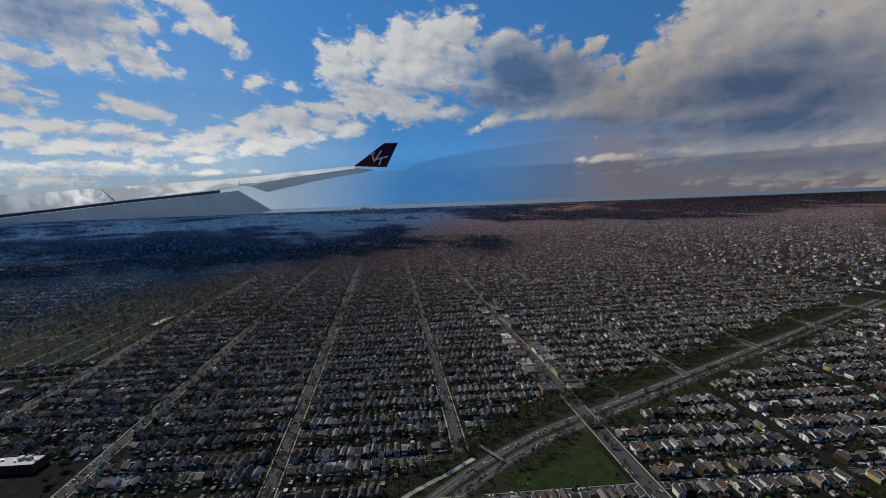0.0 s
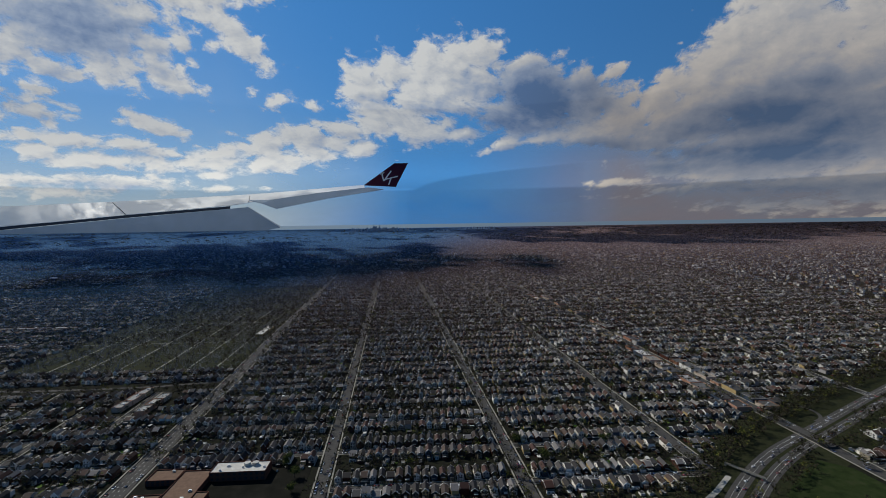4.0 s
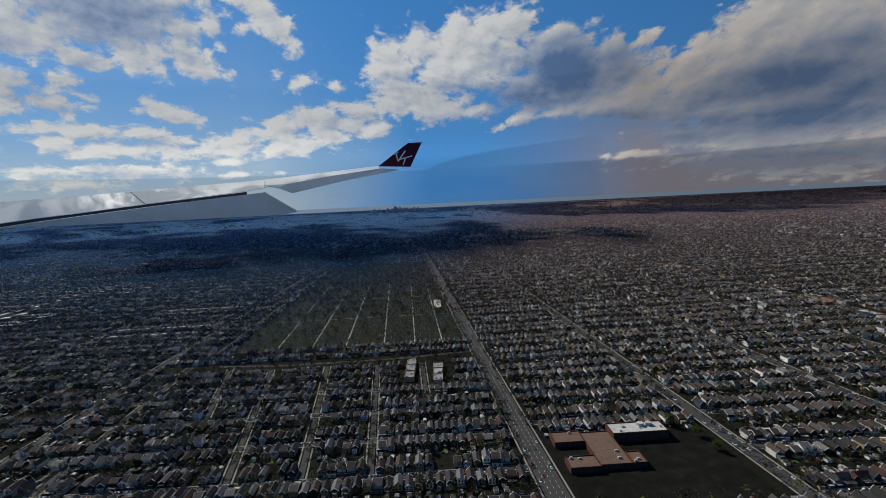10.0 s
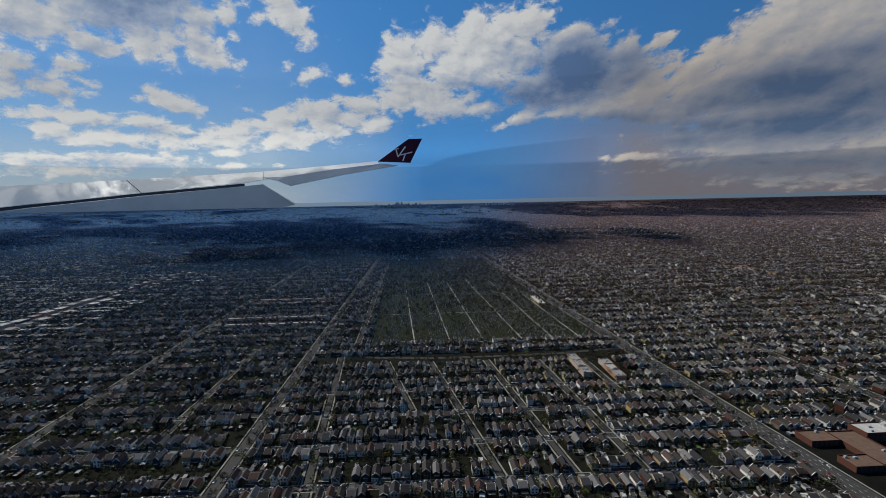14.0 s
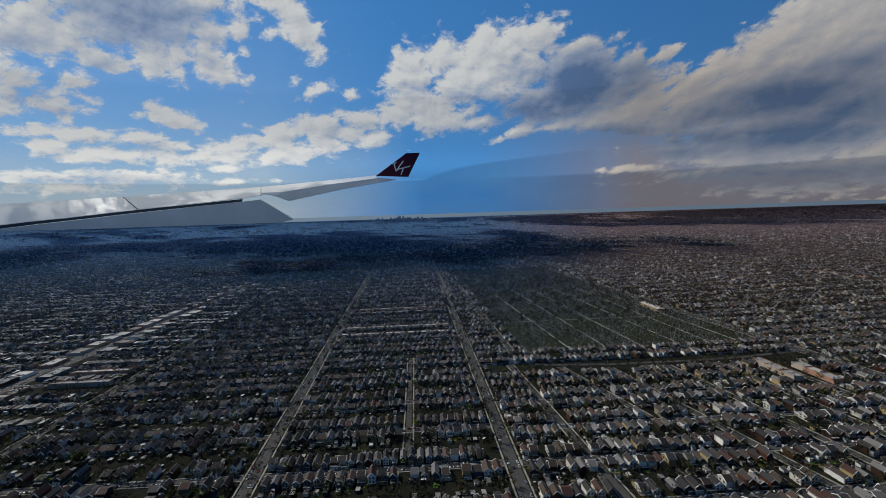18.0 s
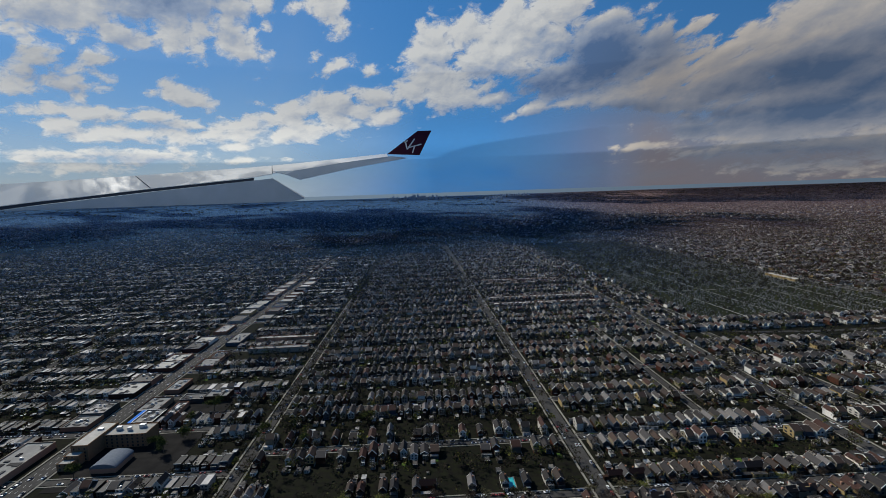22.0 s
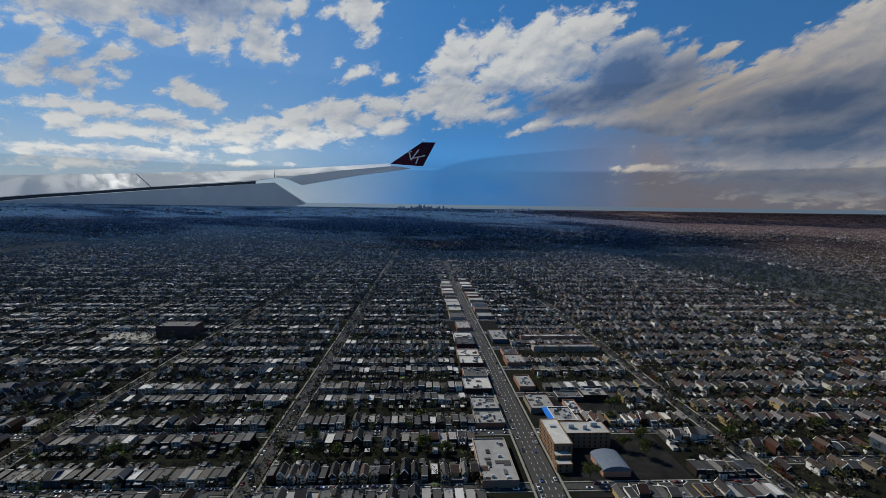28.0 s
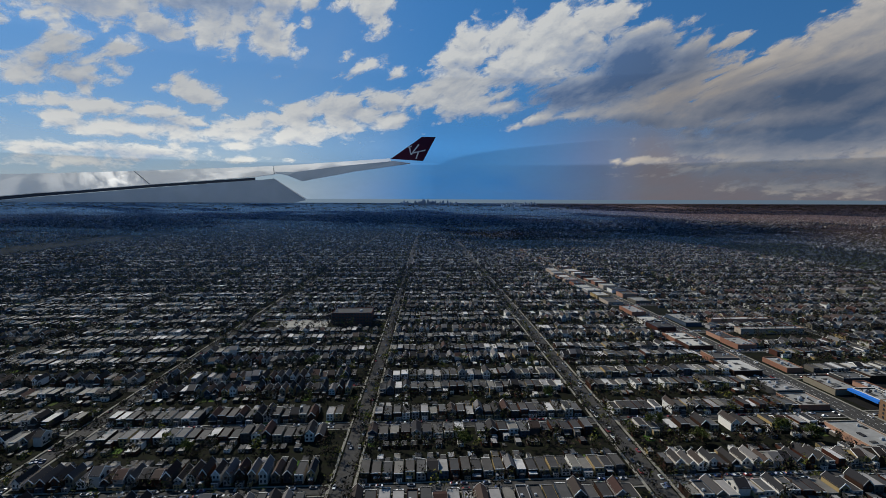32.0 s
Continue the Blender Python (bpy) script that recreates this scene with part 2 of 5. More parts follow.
def strip(name, points, width, z, mat, label, category, kind="structure", at=0.0):
    """A flat ribbon along points, width in model metres, shifted sideways by at; it has a thickness down to the ground."""
    pts = np.array(points, float)
    d = np.gradient(pts, axis=0)
    d /= np.linalg.norm(d, axis=1)[:, None]
    nrm = np.stack([-d[:, 1], d[:, 0]], -1)
    a, b = pts + nrm * (at + width / 2), pts + nrm * (at - width / 2)
    v, f = [], []
    for p, q in zip(a, b):
        v += [(*p, z), (*q, z), (*p, 0.0), (*q, 0.0)]
    for i in range(len(pts) - 1):
        o = 4 * i
        f += [(o, o + 1, o + 5, o + 4), (o + 2, o, o + 4, o + 6), (o + 1, o + 3, o + 7, o + 5)]
    return tagged(new(name, mesh_from(name, v, f, [mat])), label, category, kind=kind)


def avenue(name, spec, main=True):
    x, lean, w, y0, y1 = spec
    w *= RK
    pts = [(x + lean * (y - 60), y) for y in np.linspace(y0, y1, 13)]
    strip(name, pts, w, 0.035, m_road, "grey worn asphalt avenue between rows of houses", "road")
    for sgn in (-1, 1):
        strip("pavement", pts, 0.22, 0.06, m_walkway, "pale concrete pavement beside the avenue", "pavement", at=sgn * (w / 2 + 0.28))
    if w > 2.2:
        ys = np.arange(max(y0, 40), 260, 1.1)
        dashes = joined(*[box(x + lean * (y - 60) + q, y, 0.036, x + lean * (y - 60) + q + 0.03, y + 0.45, 0.039) for y in ys for q in (-w / 4, 0.0, w / 4)])
        tagged(new("road_marking", mesh_from("road_marking", *dashes, [m_paint])), "dashed white lane lines on the wide avenue", "road marking", kind="structure")


for k in ORDER:
    avenue(k, AVENUES[k])
for s in SIDE:
    avenue("side_street", s)

# cross streets, run between neighbouring avenues
BLOCKS, far_streets = [], []


def street_rows(xm):
    """The first cross street's y and the pitch for a block column in the middle x."""
    if xm > -75:
        return 56.6 - 104, 10.4
    if xm > -143:
        return 75.0 - 12 * 9.6, 9.6
    if xm > -211:
        return 53.7 - 97.2, 10.8
    return 49.4 - 98.55, 10.95


for a, b in zip(ORDER[:-1], ORDER[1:]):
    xm = (AVENUES[a][0] + AVENUES[b][0]) / 2
    y0, pitch = street_rows(xm)
    y = y0
    while y < 400:
        xa, xb = avenue_x(a, y), avenue_x(b, y)
        BLOCKS.append((a, b, y, pitch))
        hide = (a == "avenue_9" and b == "avenue_8" and 100 < y < 282) or in_parkway((xa + xb) / 2, y) or (xm > -30 and parkway_y(xm) - 12 < y < parkway_y(xm) + 8)
        hide = hide or (a == "avenue_8" and y < 74)
        if not hide:
            wa, wb = AVENUES[a][2] * RK / 2, AVENUES[b][2] * RK / 2
            if 50 < y < 190:
                strip("cross_street", [(xa + wa, y), (xb - wb, y)], 0.95, 0.033, m_road, "narrow asphalt residential street with parked cars", "road")
            else:
                far_streets.append(box(xa + wa, y - 0.475, 0, xb - wb, y + 0.475, 0.033))
            if 55 < y < 150:
                for sgn in (-1, 1):
                    strip("pavement", [(xa + wa + 0.4, y), (xb - wb - 0.4, y)], 0.16, 0.05, m_walkway, "pale concrete pavement beside the street", "pavement", at=sgn * 0.72)
        y += pitch
tagged(new("cross_streets", mesh_from("cross_streets", *joined(*far_streets), [m_road])), "narrow asphalt streets between far rows of houses", "road", kind="structure")
front = [(-200, 128.5), (-172, 126.5), (-156, 121.5), (-142, 119), (-128, 112.6), (-115, 111.2), (-100, 111.2), (-88, 111.8), (-75, 114)]
strip("cemetery_road", front, 1.1, 0.037, m_road, "asphalt road along the cemetery's front", "road")


# ---------------------------------------------------------------- houses
def gable_house(w=1.0, d=1.0, wall=1.0, ridge=1.45, over=0.06):
    """Walls and a gabled roof in one template; the front faces -y."""
    x, y = w / 2, d / 2
    walls = [(-x, -y, 0), (x, -y, 0), (x, y, 0), (-x, y, 0), (-x, -y, wall), (x, -y, wall), (x, y, wall), (-x, y, wall), (0, -y, ridge), (0, y, ridge)]
    wf = [(0, 1, 5, 8, 4), (1, 2, 6, 5), (2, 3, 7, 9, 6), (3, 0, 4, 7)]
    e, z, t = over, wall - over * 0.9, 0.05
    roof = [(-x - e, -y - e, z), (0, -y - e, ridge + t), (x + e, -y - e, z), (-x - e, y + e, z), (0, y + e, ridge + t), (x + e, y + e, z)]
    rf = [(0, 1, 4, 3), (1, 2, 5, 4)]
    return (walls, wf), (roof, rf)


def flat_house(w=1.0, d=1.0, wall=1.0):
    x, y = w / 2, d / 2
    walls = [(-x, -y, 0), (x, -y, 0), (x, y, 0), (-x, y, 0), (-x, -y, wall), (x, -y, wall), (x, y, wall), (-x, y, wall)]
    wf = [(0, 1, 5, 4), (1, 2, 6, 5), (2, 3, 7, 6), (3, 0, 4, 7)]
    z, q = wall - 0.04, 0.03
    roof = [(-x + q, -y + q, z), (x - q, -y + q, z), (x - q, y - q, z), (-x + q, y - q, z)]
    return (walls, wf), (roof, [(0, 1, 2, 3)])


lots = []   # x, y, width, depth, wall height, turn, kind(0 gable, 1 flat, 2 garage), lot width
for a, b, y, pitch in BLOCKS:
    xm0 = (AVENUES[a][0] + AVENUES[b][0]) / 2
    west = xm0 < -205
    for side in (0, 1):
        xa, xb = avenue_x(a, y) + AVENUES[a][2] * RK / 2 + 0.55, avenue_x(b, y) - AVENUES[b][2] * RK / 2 - 0.55
        x = xa
        lot = (0.94 if west else 1.14) + rng.uniform(-0.06, 0.1)
        flat_row = west and rng.random() < 0.72
        while x + lot < xb:
            jx = x + lot / 2
            x += lot
            if rng.random() < 0.03:
                continue
            hy = y + 2.1 + rng.uniform(-0.1, 0.1) if side == 0 else y + pitch - 2.1 + rng.uniform(-0.1, 0.1)
            if hy < -55 or inside_cemetery(jx, hy) or in_parkway(jx, hy):
                continue
            if -140 < jx < avenue_x("avenue_8", hy) and (108.6 < hy < 114):
                continue
            if any(abs(jx - avenue_x(s, hy)) < 1.0 and s[3] < hy < s[4] for s in SIDE):
                continue
            if -72.5 < jx < -46.5 and 56 < hy < 75:
                continue
            if abs(jx - avenue_x("avenue_12", hy)) < 5.6 and hy < 190:
                continue
            if 0 < avenue_x("avenue_4", hy) + 4.2 - jx < 8.4 and 80 < hy < 240 :
                continue
            if -306 < jx < -287 and 118.5 < hy < 128:
                continue
            if -90 < jx < -80 and 94 < hy < 109.5:
                continue
            if -228 < jx < -213 and (112 < hy < 115.5 or 119 < hy < 122):
                continue
            if -228 < jx < -219 and (71.5 < hy < 83 or 84.5 < hy < 94.5):
                continue
            if -210 < jx < -176 and 55 < hy < 80 and rng.random() < 0.45:
                continue
            w = lot * (0.84 if flat_row else rng.uniform(0.62, 0.78))
            d = rng.uniform(1.55, 2.05)
            kind = 1 if flat_row != (rng.random() < 0.13) and (flat_row or west) else 0
            h = rng.uniform(0.62, 0.84)
            turn = 0.0 if side == 0 else math.pi
            h *= rng.uniform(0.85, 1.2)
            if kind == 0 and rng.random() < 0.22:
                turn += math.pi / 2
                w, d = d * 0.85, w * 1.15
            lots.append((jx, hy, w, d, h, turn, kind))
            if rng.random() < 0.55:
                gy_ = y + 4.35 if side == 0 else y + pitch - 4.35
                lots.append((jx + rng.uniform(-0.3, 0.3), gy_, 0.55, 0.75, 0.36, 0.0, 2))
lots = np.array(lots)
main = lots[lots[:, 6] < 2]
# the nearest houses are things of their own
near_rank = np.argsort(np.where((main[:, 0] > -318) & (main[:, 0] < 62) & (main[:, 1] > 58), main[:, 1], 1e6) - np.where(main[:, 0] < -150, 9.0, 0.0))
near_mask = np.zeros(len(main), bool)
near_mask[near_rank[:300]] = True


def openings(w, d, h):
    """Two storeys of dark panes on the front and the back of a house."""
    v, f = [], []
    for sgn in (-1, 1):
        yy = sgn * (d / 2 + 0.006)
        for z0, z1 in ((0.16, 0.40), (0.58, 0.84)):
            for c, hw in ((-0.24, 0.12), (0.22, 0.10)):
                o = len(v)
                v += [(w * (c - hw), yy, h * z0), (w * (c + hw), yy, h * z0), (w * (c + hw), yy, h * z1), (w * (c - hw), yy, h * z1)]
                f.append((o, o + 1, o + 2, o + 3))
    return v, f


def eaves(kind, w, d, wall, ridge):
    """Pale boards along the gable's rakes, or along the flat roof's cornice, front and back."""
    x, v, f = w / 2, [], []
    for sgn in (-1, 1):
        yy, t = sgn * (d / 2 + 0.064 if kind == 0 else d / 2 + 0.02), 0.075
        line = [(-x - 0.05, wall - 0.045), (0, ridge + 0.05), (x + 0.05, wall - 0.045)] if kind == 0 else [(-x, wall), (x, wall)]
        for (xa, za), (xb, zb) in zip(line[:-1], line[1:]):
            o = len(v)
            v += [(xa, yy, za - t), (xb, yy, zb - t), (xb, yy, zb + 0.01), (xa, yy, za + 0.01)]
            v += [(p, q - sgn * 0.02, z) for p, q, z in v[o:]]
            f += [(o, o + 1, o + 2, o + 3), (o + 3, o + 2, o + 6, o + 7), (o, o + 4, o + 5, o + 1), (o + 4, o + 7, o + 6, o + 5)]
    return v, f


def unit(kind):
    """A template of a unit house; its sizes come from the scatter."""
    (wv, wf), (rv, rf) = gable_house(1, 1, 0.74, 1.0, 0.05) if kind == 0 else flat_house(1, 1, 1)
    panes, trim = openings(1, 1, 0.74 if kind == 0 else 0.95), eaves(kind, 1, 1, 0.74 if kind == 0 else 1.0, 1.0)
    v, f = joined((wv, wf), (rv, rf), panes, trim)
    return (v, f), [0] * len(wf) + [1] * len(rf) + [2] * len(panes[1]) + [3] * len(trim[1])


for kind, name, label, cat, roofm in ((0, "row_houses", "rows of small gabled houses with shingle roofs", "houses", m_roof), (1, "flat_roof_houses", "rows of attached brick houses with flat roofs", "houses", m_flat), (2, "garages", "small flat-roofed garages in the back yards", "garages", m_flat)):
    sel = lots[(lots[:, 6] == kind)] if kind == 2 else main[(main[:, 6] == kind) & ~near_mask]
    tmpl, idx = unit(0 if kind == 0 else 1)
    hz = sel[:, 4] * (1.4 if kind == 0 else 0.95)
    scatter(name, tmpl, idx, [m_wall, roofm, m_glass, m_trim], np.stack([sel[:, 0], sel[:, 1], 0 * hz], -1), np.stack([sel[:, 2], sel[:, 3], hz], -1), sel[:, 5], label, cat)


# porches, awnings, sheds and rear wings round the houses
cl_src = main[main[:, 1] < 230]
cl_xy, cl_sz = [], []
for r in cl_src:
    front = 1 if abs(math.cos(r[5]) + 1) < 0.5 else -1
    if rng.random() < 0.8:
        cl_xy.append((r[0] + rng.uniform(-0.1, 0.1), r[1] + front * (0.95 + rng.uniform(0, 0.15)), 0)), cl_sz.append((r[2] * rng.uniform(0.5, 1.0), 0.4, rng.uniform(0.3, 0.46)))
    if rng.random() < 0.7:
        cl_xy.append((r[0] + rng.uniform(-0.2, 0.2), r[1] - front * (1.1 + rng.uniform(0, 0.3)), 0)), cl_sz.append((r[2] * rng.uniform(0.4, 0.8), rng.uniform(0.4, 0.8), rng.uniform(0.3, 0.65)))
    if rng.random() < 0.5:
        cl_xy.append((r[0] + rng.uniform(-0.4, 0.4), r[1] - front * (1.9 + rng.uniform(0, 0.9)), 0)), cl_sz.append((rng.uniform(0.15, 0.4), rng.uniform(0.15, 0.4), rng.uniform(0.12, 0.3)))
tmpl, idx = unit(1)
scatter("porches_and_sheds", tmpl, idx, [m_wall, m_flat, m_glass, m_trim], np.array(cl_xy), np.array(cl_sz), np.zeros(len(cl_xy)), "porches, rear wings and small sheds beside the houses", "sheds")


def prisms(rows):
    return joined(*[box(*r) for r in rows])


def make_house(kind, w, d, h, style):
    """One near house with its parts, at the origin, the front to -y."""
    if kind == 0:
        house = thing("house", "small two-storey gabled house with shingle roof and front porch", "house", group="houses along the near streets")
        (wv, wf), (rv, rf) = gable_house(w, d, h, h * 1.42, 0.07)
        part("wall", mesh_from("wall", wv, wf, [m_wall_one]), house)
        rv2 = rv + [(x, y, z - 0.05) for x, y, z in rv]
        rf2 = rf + [(0, 6, 7, 1), (1, 7, 8, 2), (3, 4, 10, 9), (4, 5, 11, 10), (0, 3, 9, 6), (2, 8, 11, 5), (6, 9, 10, 7), (7, 10, 11, 8)]
        boards = eaves(0, w, d, h, h * 1.42)
        part("roof", mesh_from("roof", *joined((rv2, rf2), boards), [m_roof_one, m_trim_one], [0] * len(rf2) + [1] * len(boards[1])), house)
        part("chimney", mesh_from("chimney", *joined(box(-0.07, -0.07, h * 0.9, 0.07, 0.07, h * 1.52), box(-0.085, -0.085, h * 1.52, 0.085, 0.085, h * 1.56)), [m_brick]), house, "brick chimney", (w * 0.22, d * 0.15, 0))
        pv, pf = joined(([(-w / 2, -d / 2 - 0.3, 0.36), (w / 2, -d / 2 - 0.3, 0.36), (w / 2, -d / 2, 0.5), (-w / 2, -d / 2, 0.5), (-w / 2, -d / 2 - 0.3, 0.32), (w / 2, -d / 2 - 0.3, 0.32), (w / 2, -d / 2, 0.46), (-w / 2, -d / 2, 0.46)],
                          [(0, 1, 2, 3), (4, 7, 6, 5), (0, 4, 5, 1), (1, 5, 6, 2), (3, 7, 4, 0)]), box(-w / 2 + 0.03, -d / 2 - 0.28, 0, -w / 2 + 0.07, -d / 2 - 0.24, 0.34), box(w / 2 - 0.07, -d / 2 - 0.28, 0, w / 2 - 0.03, -d / 2 - 0.24, 0.34), box(-w / 2, -d / 2 - 0.3, 0, w / 2, -d / 2, 0.08))
        part("porch", mesh_from("porch", pv, pf, [m_roof_one]), house, "low front porch")
        if style == 1:
            dv = [(w / 2 - 0.5, -0.22, h * 1.02), (w / 2 - 0.5, 0.22, h * 1.02), (w / 2 - 0.14, -0.22, h * 1.0), (w / 2 - 0.14, 0.22, h * 1.0), (w / 2 - 0.14, -0.22, h * 1.22), (w / 2 - 0.14, 0.22, h * 1.22), (w / 2 - 0.5, -0.22, h * 1.32), (w / 2 - 0.5, 0.22, h * 1.32)]
            part("dormer", mesh_from("dormer", dv, [(2, 3, 5, 4), (0, 2, 4, 6), (1, 7, 5, 3), (4, 5, 7, 6)], [m_wall_one]), house, "small roof dormer")
    else:
        house = thing("house", "attached two-storey brick house with a flat pale roof", "house", group="houses along the near streets")
        (wv, wf), (rv, rf) = flat_house(w, d, h)
        part("wall", mesh_from("wall", wv, wf, [m_wall_one]), house)
        boards = eaves(1, w, d, h, h)
        part("roof", mesh_from("roof", *joined((rv, rf), boards), [m_flat_one, m_trim_one], [0] * len(rf) + [1] * len(boards[1])), house)
        part("parapet", mesh_from("parapet", *prisms([(-w / 2 - 0.015, -d / 2 - 0.02, h, w / 2 + 0.015, -d / 2 + 0.05, h + 0.06), (-w / 2 - 0.015, -d / 2 + 0.05, h, -w / 2 + 0.04, d / 2, h + 0.04), (w / 2 - 0.04, -d / 2 + 0.05, h, w / 2 + 0.015, d / 2, h + 0.04)]), [m_wall_one]), house)
        part("bay", mesh_from("bay", *joined(box(-w * 0.38, -d / 2 - 0.14, 0, w * 0.05, -d / 2 + 0.002, h * 0.86), box(-w * 0.4, -d / 2 - 0.16, h * 0.86, w * 0.07, -d / 2 + 0.002, h * 0.9)), [m_wall_one]), house, "projecting front bay")
        part("roof_hatch", mesh_from("roof_hatch", *box(-0.09, -0.09, h - 0.04, 0.09, 0.09, h + 0.09), [m_metal]), house, "grey roof hatch", (w * 0.2, d * 0.2, 0))
        part("stoop", mesh_from("stoop", *joined(box(w * 0.14, -d / 2 - 0.32, 0, w * 0.42, -d / 2, 0.12), box(w * 0.14, -d / 2 - 0.2, 0.12, w * 0.42, -d / 2, 0.2)), [m_walkway]), house, "concrete front steps")
    ew = w * 0.55
    part("rear_wing", mesh_from("rear_wing", *joined(box(-w / 2 + 0.02, d / 2 + 0.002, 0, -w / 2 + ew, d / 2 + 0.45, h * 0.62), box(-w / 2, d / 2 + 0.002, h * 0.62, -w / 2 + ew + 0.02, d / 2 + 0.48, h * 0.66)), [m_wall_one]), house, "low rear wing")
    win = mesh_from("window", *box(-0.095, -0.012, -0.085, 0.095, 0.012, 0.085), [m_glass])
    for wx in (-w * 0.24, w * 0.24):
        part("window", win, house, at=(wx, -d / 2 - (0.15 if kind == 1 and wx < 0 else 0.012), h * 0.72))
        part("window", win, house, at=(wx, d / 2 + 0.012, h * 0.80))
    part("window", win, house, at=(w * 0.25, d / 2 + 0.012, h * 0.3))
    for sgn in (-1, 1):
        part("window", win, house, at=(sgn * (w / 2 + 0.012), 0.1, h * 0.68), turn=90)
    return house


protos = {}
for r in main[near_mask]:
    kind = int(r[6])
    key = (kind, int(rng.integers(0, 4)))
    if key not in protos:
        w = (0.68 + 0.04 * key[1]) if kind == 0 else 0.76 + 0.025 * key[1]
        protos[key] = make_house(kind, w, 1.45 + 0.12 * key[1], 0.64 + 0.045 * key[1], key[1] % 2)
        protos[key].matrix_basis = pose(r[0], r[1], 0, 0, 0, math.degrees(r[5]))
    else:
        copy_thing(protos[key], pose(r[0], r[1], 0, 0, 0, math.degrees(r[5])))


# ---------------------------------------------------------------- trees
def crown_template(n, seed, leaf=0.3):
    """A loose crown of n small leaf clumps inside a unit ball squeezed to an uneven outline."""
    g = np.random.default_rng(seed)
    v, f = [], []
    lobes = g.normal(0, 0.33, (5, 3))
    for i in range(n):
        c = lobes[i % 5] + g.normal(0, 0.22, 3)
        c[2] = c[2] * 0.9 + 0.1
        q = g.normal(0, leaf, (3, 3)) * 0.8
        o = len(v)
        v += [tuple(c + q[0]), tuple(c + q[1]), tuple(c + q[2])]
        f.append((o, o + 1, o + 2))
    return v, f


tree_xy = []
for a, b, y, pitch in BLOCKS:
    xa, xb = avenue_x(a, y), avenue_x(b, y)
    n = int((xb - xa) / 1.35)
    for side in (0.75, pitch - 0.75):
        xs = xa + (np.arange(n) + rng.uniform(0.2, 0.8, n)) * (xb - xa) / n
        keepers = rng.random(n) < 0.7
        tree_xy += [(x, y + side + rng.normal(0, 0.1)) for x in xs[keepers]]
    n2 = int((xb - xa) / 0.36)
    tree_xy += list(zip(rng.uniform(xa + 1, xb - 1, n2), y + pitch / 2 + rng.normal(0, 1.05, n2)))
for k in ORDER:
    x, lean, w, y0, y1 = AVENUES[k]
    dense = 0.75 if x < -255 or abs(x + 211.8) < 1 else 0.3
    for y in np.arange(max(y0, 40), 200, 0.85):
        tree_xy += [(x + lean * (y - 60) + sgn * (w * RK / 2 + 0.2) + rng.normal(0, 0.1), y + rng.uniform(-0.3, 0.3)) for sgn in (-1, 1) if rng.random() < dense]
tree_xy = np.array(tree_xy)
tx, ty = tree_xy.T
ok = ~inside_cemetery(tx, ty) & ~in_parkway(tx, ty) & (ty > -55) & ~((np.abs(tx + 233.8) < 5.5) & (ty < 190))
ok &= ~((tx > -72.5) & (tx < -46) & (ty > 58) & (ty < 75))
ok &= ~((tx > -231.5) & (tx < -219) & (ty > 69) & (ty < 95))
ok &= rng.random(len(ty)) < np.where(ty < 200, 0.85, 0.62)
tree_xy = tree_xy[ok]
# woods beside the parkway and trees among the graves
px = rng.uniform(-8, 130, 1500)
side = rng.choice([-1, 1, 1], 1500)
pk = np.stack([px, parkway_y(px) + 2 + side * rng.uniform(3.0, 8.0, 1500)], -1)
cx_, cy_ = rng.uniform(-136, -72, 2600), 118 + 165 * rng.random(2600) ** 0.7
cm = np.stack([cx_, cy_], -1)
allt = np.concatenate([tree_xy, pk, cm[inside_cemetery(cm[:, 0], cm[:, 1])]])
order = np.argsort(np.where((allt[:, 0] > -310) & (allt[:, 0] < 60) & (allt[:, 1] > 58), allt[:, 1], 1e6) - np.where(allt[:, 0] < -150, 9.0, 0.0))
yard_t = np.stack([rng.uniform(-210, -176, 130), rng.uniform(55, 84, 130)], -1)
allt = np.concatenate([allt, yard_t])
order = np.concatenate([order, np.arange(len(allt) - 130, len(allt))])
near_t, far_t = allt[order[:300]], allt[order[300:]]


def make_tree(seed, r, h):
    tree = thing("tree", "bare early-spring street tree with thin budding crown", "tree", group="street trees")
    g = np.random.default_rng(seed)
    v, f = [], []

    def limb(a, b, ra, rb):
        a, b = Vector(a), Vector(b)
        u = (b - a).orthogonal().normalized()
        w = (b - a).cross(u).normalized()
        o = len(v)
        for c, rr in ((a, ra), (b, rb)):
            for k in range(5):
                t = 2 * math.pi * k / 5
                v.append(tuple(c + (u * math.cos(t) + w * math.sin(t)) * rr))
        for k in range(5):
            f.append((o + k, o + (k + 1) % 5, o + 5 + (k + 1) % 5, o + 5 + k))

    limb((0, 0, 0), (0.02, 0, h * 0.45), 0.045, 0.03)
    for k in range(6):
        t = k * 1.1 + g.uniform(0, 0.6)
        limb((0.02, 0, h * (0.36 + 0.03 * k)), (r * 0.62 * math.cos(t), r * 0.62 * math.sin(t), h * (0.62 + 0.05 * k)), 0.02, 0.006)
    part("trunk", mesh_from("trunk", v, f, [m_bark]), tree)
    cv, cf = crown_template(900, seed + 50, 0.055)
    cv = [(x * r * 1.15, y * r * 1.15, h * 0.68 + z * h * 0.36) for x, y, z in cv]
    part("crown", mesh_from("crown", cv, cf, [m_crown]), tree, "loose crown of thin twigs and buds")
    return tree


